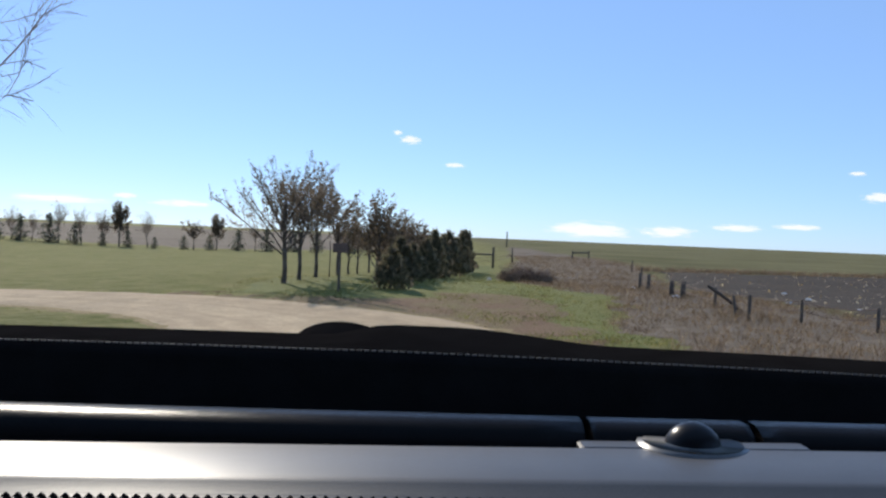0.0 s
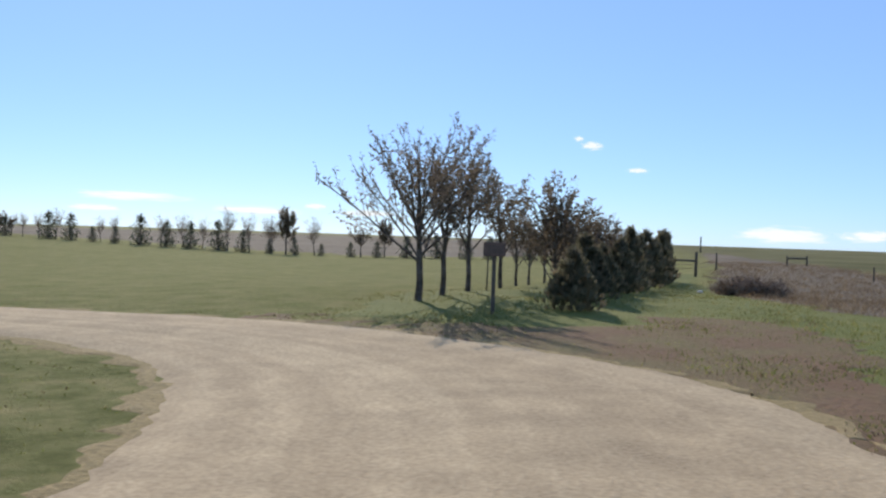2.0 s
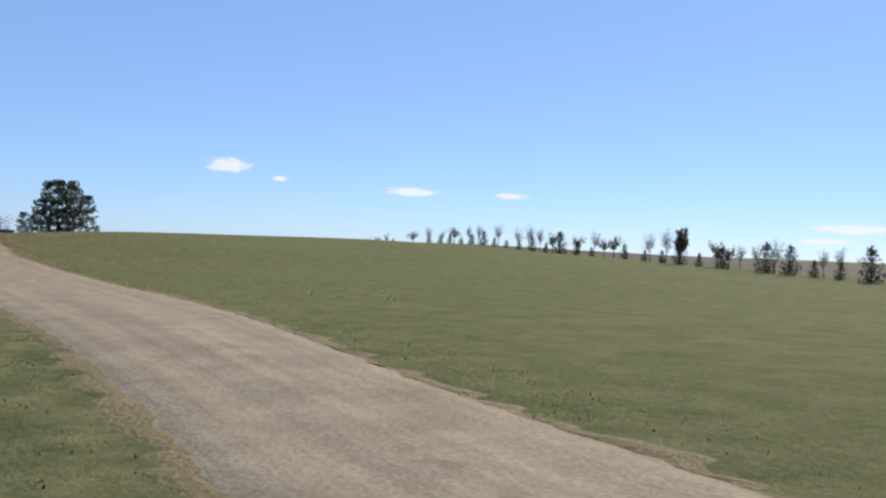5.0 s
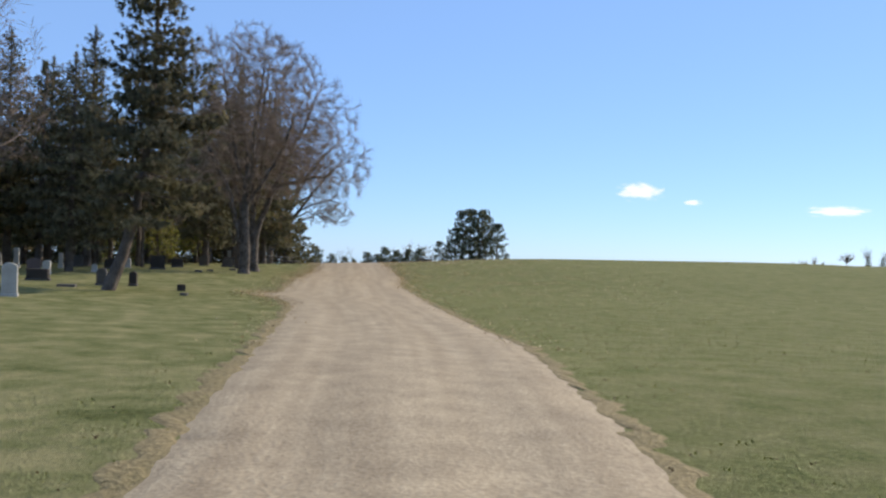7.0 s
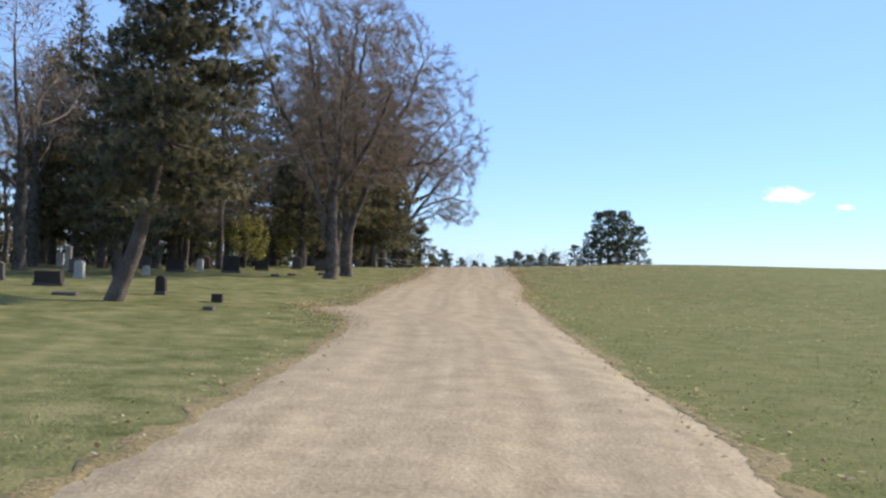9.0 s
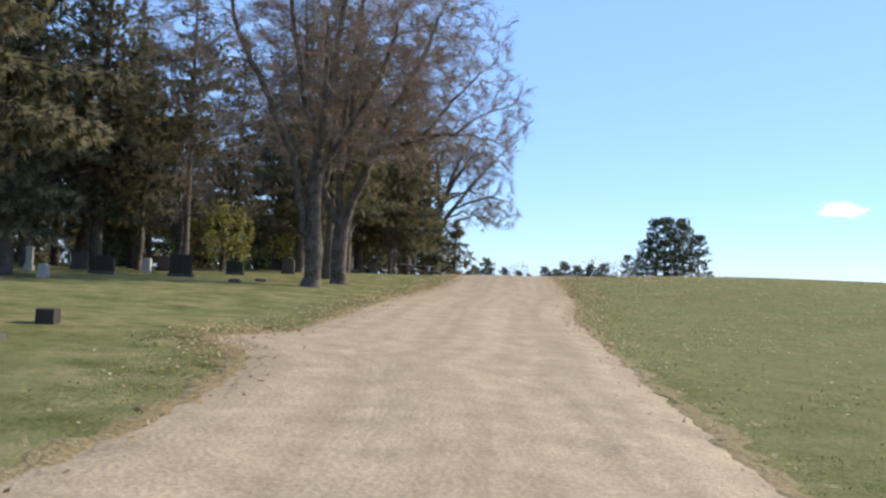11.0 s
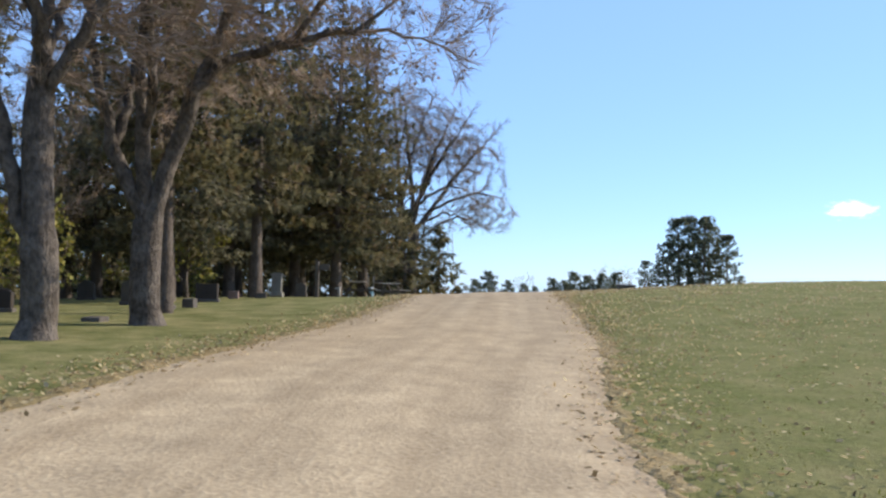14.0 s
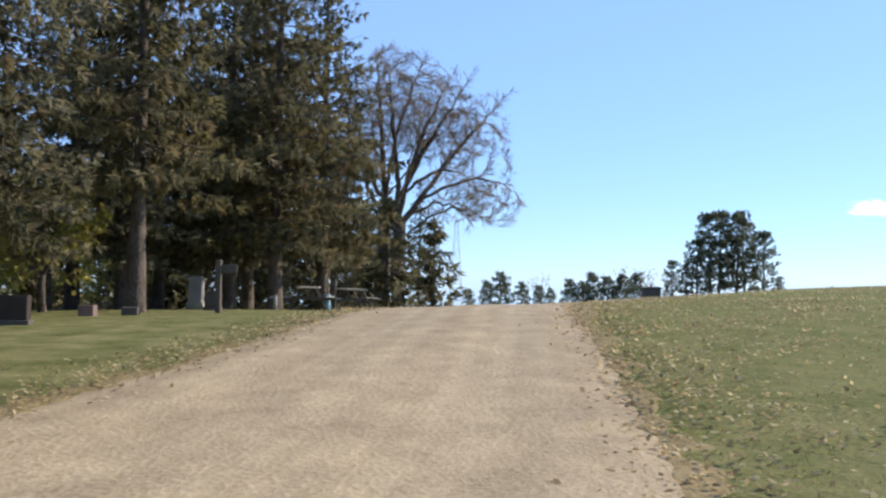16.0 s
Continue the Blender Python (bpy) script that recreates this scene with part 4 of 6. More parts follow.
put(plant_broadleaf("maple_tree", crowned(5, 0.25, 4.0, [((0.2, -0.4, 7.6), (4.0, 4.1, 4.7))] * 4 + [((1.2, -2.2, 7.4), (2.9, 3.0, 3.7))] * 2 + [((0, 1.6, 6.6), (2.9, 2.8, 3.2))] * 2, 10400, 0.26, fan=16, fan_len=0.5, leaves=0.16, leaf=0.07, low=3.2, reach=2.2, tip=0.0058, twig_w=0.0105, lobes=40, core=0.88, rush=-1, limbs=LIMBS_A, ahead=0.9, stray=0.62, outward=0.35), BROWN_LEAVES,
                            "large nearly bare tree with brown leaves on its twigs", "tree", "lane trees"), -59.6, 20.8)
LIMBS_B = [[(0, 0, 1.75), (-0.05, -0.35, 2.4), (-0.1, -0.65, 3.1), (-0.2, -1.1, 4.7), (-0.3, -1.4, 6.8), (0, -1.6, 9.4)],
           [(0, 0, 1.75), (0, -0.12, 3.0), (0.1, -0.2, 4.2), (0.2, 0.0, 6.5), (0.1, 0.3, 9.0), (0, 0.5, 10.8)],
           [(0, 0, 1.75), (0.0, 0.35, 2.9), (0.1, 0.75, 4.0), (0.1, 1.3, 4.6), (0.2, 2.4, 4.9), (0.3, 3.5, 5.1), (0.2, 4.4, 5.8), (0.2, 5.2, 6.1)],
           [(0.1, 0.75, 4.0), (0, 1.5, 6.0), (-0.1, 2.4, 7.8), (-0.1, 3.0, 9.6)],
           [(0.2, 2.4, 4.9), (0.6, 3.6, 6.4), (0.8, 4.6, 7.4)], [(0.3, 3.5, 5.1), (0.4, 4.6, 5.0), (0.3, 5.5, 4.6)],
           [(-0.1, -0.65, 3.1), (-1.2, -0.5, 5.4), (-2.2, -0.2, 7.6)], [(0.05, 0.1, 3.4), (1.3, 0.2, 5.6), (2.3, 0.6, 7.8)]]
put(plant_broadleaf("maple_tree", crowned(8, 0.26, 1.75, [((0, 0.4, 7.7), (4.1, 4.1, 4.7))] * 6 + [((0, 2.7, 6.9), (2.9, 2.8, 3.3))] * 4 + [((0.2, 4.3, 5.6), (1.8, 1.8, 1.7))] * 2, 11600, 0.26, fan=16, fan_len=0.5, leaves=0.16, leaf=0.07, low=2.9, reach=2.2, tip=0.0058, twig_w=0.0105, lobes=40, core=0.88, rush=-1, limbs=LIMBS_B, ahead=0.9, stray=0.62, outward=0.35), BROWN_LEAVES,
                            "large forked, nearly bare tree with brown leaves", "tree", "lane trees"), -62.9, 21.35)
LIMBS_C = [[(0, 0, 5.0), (0, -0.1, 7.5), (0, -0.4, 10.0), (0, -0.6, 12.6)],
           [(0, 0, 5.0), (0.2, 0.4, 7.0), (0.3, 1.0, 9.0), (0.3, 1.9, 11.0), (0.2, 2.6, 12.4)],
           [(0, 0, 4.6), (0, 1.0, 6.1), (0, 2.3, 7.9), (0, 3.6, 9.5), (0, 4.8, 10.8), (0, 5.5, 11.6)],
           [(0, 1.0, 6.1), (0.2, 2.4, 6.8), (0.3, 3.8, 7.2), (0.4, 5.2, 6.9), (0.4, 6.0, 6.3)],
           [(0, 0, 4.0), (-0.4, 1.4, 5.2), (-0.6, 2.6, 5.8), (-0.6, 3.8, 5.6), (-0.6, 4.8, 4.9)],
           [(0, 0, 5.0), (0, -1.2, 6.8), (0, -2.2, 9.0), (0, -2.8, 11.0)],
           [(0, 0.1, 6.0), (1.2, 0.5, 7.6), (2.0, 1.0, 9.6)], [(0, -0.1, 6.0), (-1.2, 0.8, 7.8), (-2.0, 1.4, 9.8)]]
bare = put(plant_broadleaf("bare_tree", crowned(31, 0.33, 5.0, [((0, 0.1, 10.6), (2.6, 2.8, 3.5)), ((0, 3.4, 9.4), (2.4, 2.6, 2.6)), ((0.1, 4.4, 6.2), (2.0, 1.9, 1.9)), ((0, -2.0, 9.2), (2.0, 1.8, 3.0))], 7000, 0.3, fan=12, fan_len=0.55, leaves=0.02, leaf=0.06, low=4.2, reach=2.2, lobes=24, rush=-1, tip=0.0105, twig_w=0.02, limbs=LIMBS_C, droop=0.15, ahead=0.85, stray=0.7), BROWN_LEAVES,
                           "leafless grey tree with spreading limbs", "tree", "lane trees"), -103.6, 25.3)
repeat(bare, -105.0, 24.5, -0.7, 1.06)
repeat(bare, -64.5, 7.6, 2.5, 0.72, label="tall leafless tree among the graves")
thicket = put(plant_broadleaf("leafless_tree", crowned(33, 0.18, 2.3, [((0, 0, 6.2), (3.6, 3.6, 3.9))], 1300, 0.42, fan=8, fan_len=0.8, leaves=0.35, leaf=0.11, low=2.4, twig_w=0.02), BROWN_LEAVES,
                              "leafless brown-grey tree among the graves", "tree", "cemetery trees"), -58.0, 9.4, 1.0, 1.2)
for x, y, a, s in ((-49.0, 8.6, 4.0, 1.1), (-52.5, 1.5, 0.2, 1.1), (-71.5, 15.8, 3.1, 0.62), (-66.0, 12.0, 5.0, 0.75), (-46.0, -4.0, 2.4, 1.0), (-66.0, 2.0, 1.4, 0.95), (-74.0, 8.0, 0.4, 0.9),
                   (-58.0, -4.0, 3.4, 1.0), (-82.0, 0.0, 5.4, 1.0), (-55.0, 5.5, 4.4, 1.2), (-62.0, -9.0, 1.2, 1.0), (-50.0, -9.0, 2.2, 1.0), (-72.0, -8.0, 0.6, 1.0), (-90.0, -10.0, 0.1, 1.0), (-73.5, 12.2, 2.2, 0.72), (-65.2, 15.6, 0.9, 0.5), (-66.5, 13.8, 4.1, 0.72), (-95.0, 11.5, 1.1, 1.05)):
    repeat(thicket, x, y, a, s)
put(plant_broadleaf("yard_tree", crowned(37, 0.14, 1.9, [((0, 0, 3.9), (3.2, 3.2, 2.6))], 2800, 0.24, fan=4, fan_len=0.4, low=2.0, twig_w=0.007, sag=0.03, tip=0.005, droop=0.1, core=0.85), BROWN_LEAVES,
                             "leafless tree on the grass beside the lane", "tree", "lane trees"), -6.6, 9.6, 2.0)
yellow = put(plant_broadleaf("small_tree", crowned(41, 0.13, 1.0, [((0, 0, 3.0), (2.7, 2.7, 2.6))], 900, 0.3, fan=7, fan_len=0.42, leaves=1.0, leaf=0.24, low=0.6, twig_w=0.012), YELLOW_LEAVES,
                             "bushy tree with yellow-green leaves", "tree", "yellow trees"), -98.8, 7.6, 0.0, 1.5)
for x, y, a, s in ((-112.0, 7.5, 1.1, 1.2), (-79.3, 17.9, 2.3, 0.7), (-108.0, -1.0, 3.3, 1.2), (-100.0, 12.5, 4.0, 0.85), (-60.0, 5.5, 0.4, 0.6), (-70.6, 16.0, 5.6, 0.58)):
    repeat(yellow, x, y, a, s)

# far trees beyond the crest
pine = put(plant_conifer("pine_tree", plume_pine(51, 8.9, 1.5, 2.1, whorls=8, tuft=12, pads=3, puff=0.4), PINE_NEEDLES,
                         "dark full-crowned pine standing on the far slope", "pine", "far pines"), -149.0, 53.6, 0.0, 1.0)
for x, y, a, s in ((-151.0, 55.0, 1.3, 1.04), (-149.5, 56.3, 2.6, 1.02), (-151.0, 57.6, 5.0, 0.95), (-149.3, 52.4, 3.3, 0.72), (-148.6, 58.6, 0.9, 0.78), (-150.2, 50.2, 4.0, 0.5), (-149.0, 51.2, 1.9, 0.46), (-147.6, 59.9, 4.0, 0.28)):
    repeat(pine, x, y, a, s)
slope_pine = put(plant_conifer("pine_tree", plume_pine(52, 10.0, 0.5, 3.0, trunk_r=0.18, whorls=7, tuft=8, leaf=(0.8, 0.16), pads=3, puff=0.75), PINE_NEEDLES,
                               "dark round-headed pine far down the slope", "pine", "far pines"), -201.0, 39.6, 0.4, 0.38)
for x, y, a, s in ((-202.0, 36.5, 0.7, 0.53), (-204.0, 34.4, 2.0, 0.41), (-205.0, 42.6, 2.0, 0.34), (-203.0, 44.2, 2.4, 0.29), (-204.0, 31.6, 1.0, 0.29),
                   (-236.0, 51.6, 1.1, 0.55), (-234.0, 53.6, 0.1, 0.50), (-237.0, 56.0, 2.1, 0.67), (-235.0, 58.4, 1.6, 0.59), (-234.0, 61.0, 3.1, 0.62), (-238.0, 64.5, 4.1, 0.67)):
    repeat(slope_pine, x, y, a, s)
far_bare = put(plant_broadleaf("far_tree", broadleaf(61, 8.0, 0.14, 2.2, 4, spread=0.5, leaves=0.8, leaf=0.3, up=0.1, stems=3), OLIVE_LEAVES,
                               "thin half-bare tree on the far slope", "tree", "far trees"), -236.0, 70.0, 0.0, 0.8)
for x, y, a, s in ((-237.0, 61.0, 1.0, 0.95), (-206.0, 43.0, 2.0, 0.6), (-236.0, 66.8, 3.0, 0.9)):
    repeat(far_bare, x, y, a, s)

# young trees in a double row across the field
row_spruce = put(plant_conifer("row_spruce", spruce(71, 2.1, 0.04, 0.84, trunk_r=0.04, gap=0.22, step=0.32, tuft=8, leaf=(0.24, 0.08), droop=0.1, ragged=0.2), PINE_NEEDLES,
                               "young dark spruce in a planted row", "spruce", "planted row"), -7.0, 74.0, 0.0, 0.8)
row_tall = put(plant_broadleaf("row_tree", upswept(72, 3.6, 0.07, 0.7, 13, 1.0, 0.2, wide=0.2), OLIVE_LEAVES,
                               "slim upright tree with dark brown leaves in a planted row", "tree", "planted row"), -27.2, 79.8)
row_bare = put(plant_broadleaf("row_sapling", broadleaf(73, 3.0, 0.05, 0.9, 3, spread=0.55, sides=3, fan=7, fan_len=0.45, leaves=0.3, leaf=0.1, up=0.12, stems=3), BROWN_LEAVES,
                               "thin sapling with few brown leaves in a planted row", "tree", "planted row"), -29.0, 81.2)
row_round = put(plant_broadleaf("row_round_tree", broadleaf(74, 2.8, 0.06, 0.9, 3, spread=0.6, fan=4, fan_len=0.4, leaves=1.0, leaf=0.22, sides=3, up=0.08, stems=4), OLIVE_LEAVES,
                                "small round-crowned tree in a planted row", "tree", "planted row"), -20.4, 77.8)
# (place along the row, height in metres)
ROW_SPRUCES = [(-0.238, 1.6), (-0.21, 1.5), (-0.174, 1.7), (-0.137, 1.6), (-0.099, 1.2), (-0.064, 1.1), (-0.024, 0.9), (0.014, 1.3), (0.05, 1.1), (0.09, 1.7), (0.128, 2.3), (0.172, 2.1), (0.211, 2.1), (0.256, 2.5), (0.3, 1.3), (0.342, 1.3), (0.382, 2.3), (0.426, 2.4),
               (0.513, 1.8), (0.563, 1.2), (0.61, 2.1), (0.654, 1.2), (0.7, 1.1), (0.758, 1.5), (0.862, 1.0), (0.912, 1.5), (0.974, 2.5), (1.029, 1.2), (1.087, 1.8), (1.144, 1.2), (1.204, 1.1), (1.264, 1.2), (1.32, 2.0), (1.386, 1.5), (1.45, 1.1), (1.518, 1.4), (1.583, 1.2), (1.658, 1.4), (1.946, 1.3)]
ROW_BARE = [(-0.259, 2.3), (-0.195, 2.4), (-0.152, 2.4), (-0.005, 3.0), (0.058, 2.9), (0.091, 3.1), (0.125, 3.6), (0.165, 2.6), (0.196, 2.9), (0.235, 2.7), (0.315, 2.5), (0.341, 2.3), (0.427, 2.9), (0.459, 2.4), (0.493, 2.3),
            (0.665, 3.4), (0.706, 3.0), (0.877, 2.9), (1.081, 3.1), (1.125, 3.3), (1.184, 2.8), (1.272, 3.3), (1.381, 3.0), (1.438, 2.8), (1.601, 2.2), (1.708, 3.0), (2.048, 2.6), (2.227, 2.2), (2.409, 2.2)]
ROW_ROUND = [(0.513, 2.5), (0.539, 2.8), (0.808, 2.8), (0.839, 2.4), (0.93, 2.6), (1.023, 2.9), (1.518, 3.0), (1.816, 2.9), (2.125, 2.4)]
for src, own, places, back in ((row_spruce, 2.0, ROW_SPRUCES, 0.0), (row_bare, 3.0, ROW_BARE, 0.9), (row_round, 2.8, ROW_ROUND, 0.7), (row_tall, 3.6, [(-0.105, 2.8), (0.616, 3.5)], 0.4)):
    for n, (t, tall) in enumerate(places):
        repeat(src, -25.5 - 65.5 * t + 0.3 * back, 79.3 + 18.9 * t + back, 2.4 * n, tall / own)

# avenue beside the first bend
put(plant_broadleaf("young_tree", upswept(81, 3.1, 0.06, 0.72, 19, 0.95, 0.062, low=(-1.9, -0.1, 1.3), wide=0.46, rich=0.95, lead=0.27), OLIVE_LEAVES,
                           "young tree with rising limbs and few withered leaves", "tree", "avenue trees"), -3.87, 23.3)
av_b = put(plant_broadleaf("young_tree", upswept(84, 2.8, 0.05, 0.75, 13, 1.0, 0.085, wide=0.32, rich=1.05, lead=0.3), OLIVE_LEAVES,
                           "young tree with dense dull brown leaves", "tree", "avenue trees"), -3.7, 24.6)
for x, y, a, s in ((-3.45, 26.0, 1.1, 0.98), (-3.1, 28.3, 2.4, 0.92), (-3.05, 31.0, 3.3, 0.68), (-2.95, 33.2, 4.0, 0.66), (-2.85, 37.0, 0.8, 0.75), (-2.65, 38.8, 2.2, 0.75), (-2.5, 40.4, 5.1, 0.72), (-2.3, 43.0, 0.3, 0.72)):
    repeat(av_b, x, y, a, s)
stake = Shape()
stake.tube([Vector((0, 0, -0.1)), Vector((0.01, 0, 0.5)), Vector((0.0, 0.01, 1.0))], [0.016, 0.015, 0.014], 7, cap=True)
stake_ob = tagged(part("tree_stake", stake, WOOD_GREY, None), "thin straight wooden stake among the young trees", "stake")
stake_ob.location = (-3.13, 26.4, ground_z(-3.13, 26.4))
av_c = put(plant_broadleaf("shrub_tree", upswept(87, 2.1, 0.04, 0.12, 24, 1.0, 0.085, wide=0.3, rich=1.05), OLIVE_LEAVES,
                           "dense bushy young tree with dull brown leaves", "tree", "avenue trees"), -1.8, 27.3, 0.0, 1.12)
for x, y, a, s in ((-1.5, 28.7, 1.2, 0.92), (-1.2, 30.1, 2.5, 0.9), (-0.95, 31.6, 3.9, 0.88), (-0.7, 33.4, 5.1, 0.84), (-0.45, 35.4, 0.6, 0.78)):
    repeat(av_c, x, y, a, s)


def marker_post(x, y):
    """A post with a dark board whose faded lines cannot be read."""
    ob = root("sign_post", "thin dark wooden post with a small brown board", "sign post")
    s = Shape()
    s.box((0, 0, 0.45), (0.06, 0.06, 1.14), bevel=0.008)
    part("post", s, WOOD_GREY, ob, smooth=False)
    p = Shape()
    p.box((0.0, -0.045, 0.99), (0.34, 0.022, 0.21), bevel=0.005)
    board = part("board", p, RUSTY, ob, "dark brown board", smooth=False)
    for z in (0.945, 0.99, 1.035):
        t = Shape()
        t.box((0.01, -0.0585, z), (0.22, 0.004, 0.012))
        part("line", t, WOOD_GREY, board, "faded grey line", smooth=False)
    ob.location = (x, y, ground_z(x, y))
    ob.rotation_euler = (0, 0, 0.2)


marker_post(-2.33, 21.56)
cedar = put(plant_conifer("cedar_bush", feathery(91, 1.5, 0.95, 700, 16, (0.19, 0.02)), CEDAR_SPRAYS,
                          "dense feathery grey-green cedar bush in a row", "cedar", "cedar row"), -1.2, 22.6, 0.0, 0.64)
cedar_b = put(plant_conifer("cedar_bush", feathery(92, 1.7, 0.55, 420, 14, (0.22, 0.03)), CEDAR_SPRAYS,
                            "dense dark green cedar bush in a row", "cedar", "cedar row"), 1.15, 45.0, 0.0, 1.05)
for n in range(1, 11):
    t = n / 11
    repeat(cedar if n < 4 else cedar_b, -1.2 + 2.35 * t + 0.1 * math.sin(5 * n), 22.6 + 22.4 * t, 1.3 * n, 0.66 + 0.08 * math.sin(2.1 * n) + 0.4 * t)

# ---- headstones ----
def bevelled_outline(shape, outline, depth, bev, slot=0):
    """Extrudes an outline (x, z) along y with bevelled front and back edges."""
    n = len(outline)
    cx = sum(p[0] for p in outline) / n
    cz = sum(p[1] for p in outline) / n
    base = len(shape.v)
    for y, s in ((-depth / 2, bev), (-depth / 2 + bev, 0), (depth / 2 - bev, 0), (depth / 2, bev)):
        for x, z in outline:
            dx, dz = cx - x, cz - z
            ln = math.hypot(dx, dz) or 1
            shape.v.append(Vector((x + dx / ln * s, y, z + dz / ln * s)))
    for i in range(3):
        for k in range(n):
            k2 = (k + 1) % n
            shape.f.append((base + i * n + k, base + i * n + k2, base + (i + 1) * n + k2, base + (i + 1) * n + k))
            shape.m.append(slot)
    shape.f += [tuple(base + k for k in range(n))[::-1], tuple(base + 3 * n + k for k in range(n))]
    shape.m += [slot, slot]


def outline_of(kind, w, h):
    hw = w / 2
    if kind == "round":
        r = hw
        return [(-hw, 0), (hw, 0)] + [(r * math.cos(a), h - r * 0.75 + 0.75 * r * math.sin(a)) for a in [math.pi * i / 10 for i in range(11)]]
    if kind == "serp":
        return [(-hw, 0), (hw, 0), (hw, h * 0.82)] + [(hw * 0.85 * math.cos(a), h * 0.82 + h * 0.18 * math.sin(a)) for a in [math.pi * (0.06 + 0.88 * i / 10) for i in range(11)]] + [(-hw, h * 0.82)]
    if kind == "slant":
        return [(-hw, 0), (hw, 0), (hw * 0.97, h), (-hw * 0.97, h)]
    return [(-hw, 0), (hw, 0), (hw, h), (-hw, h)]


def headstone(x, y, w, h, kind, mat, label, turn=90.0, tilt=0.0, base=True):
    """A gravestone that faces along the lane: base block and stone."""
    ob = root("headstone", label, "headstone", "cemetery headstones")
    bh = 0.0
    if base and kind != "flat" and not (kind == "slant" and h < 0.3):
        bh = 0.10
        b = Shape()
        b.box((0, 0, bh / 2 - 0.06), (w * 1.14, max(0.26, w * 0.36), bh + 0.12), bevel=0.015)
        part("base", b, GRANITE_GREY if mat is not MARBLE else MARBLE, ob, "rough-cut stone base", smooth=False)
    s = Shape()
    if kind == "flat":
        s.box((0, 0, 0.02), (w, 0.4, 0.14), bevel=0.015)
    elif kind == "pillar":
        s.box((0, 0, bh + h * 0.06), (w * 1.1, w * 1.1, h * 0.12), bevel=0.01)
        s.box((0, 0, bh + h * 0.5), (w * 0.84, w * 0.84, h * 0.76), bevel=0.012)
        s.box((0, 0, bh + h * 0.91), (w * 1.08, w * 1.08, h * 0.07), bevel=0.015)
        s.box((0, 0, bh + h * 0.97), (w * 0.7, w * 0.7, h * 0.06), bevel=0.015)
    else:
        bevelled_outline(s, [(a, b + bh) for a, b in outline_of(kind, w, h)], 0.2 if kind != "slant" else 0.3, 0.015)
    part("stone", s, mat, ob, smooth=False)
    ob.location = (x, y, ground_z(x, y) - 0.01)
    ob.rotation_euler = (radians(tilt), 0, radians(turn))
    return ob


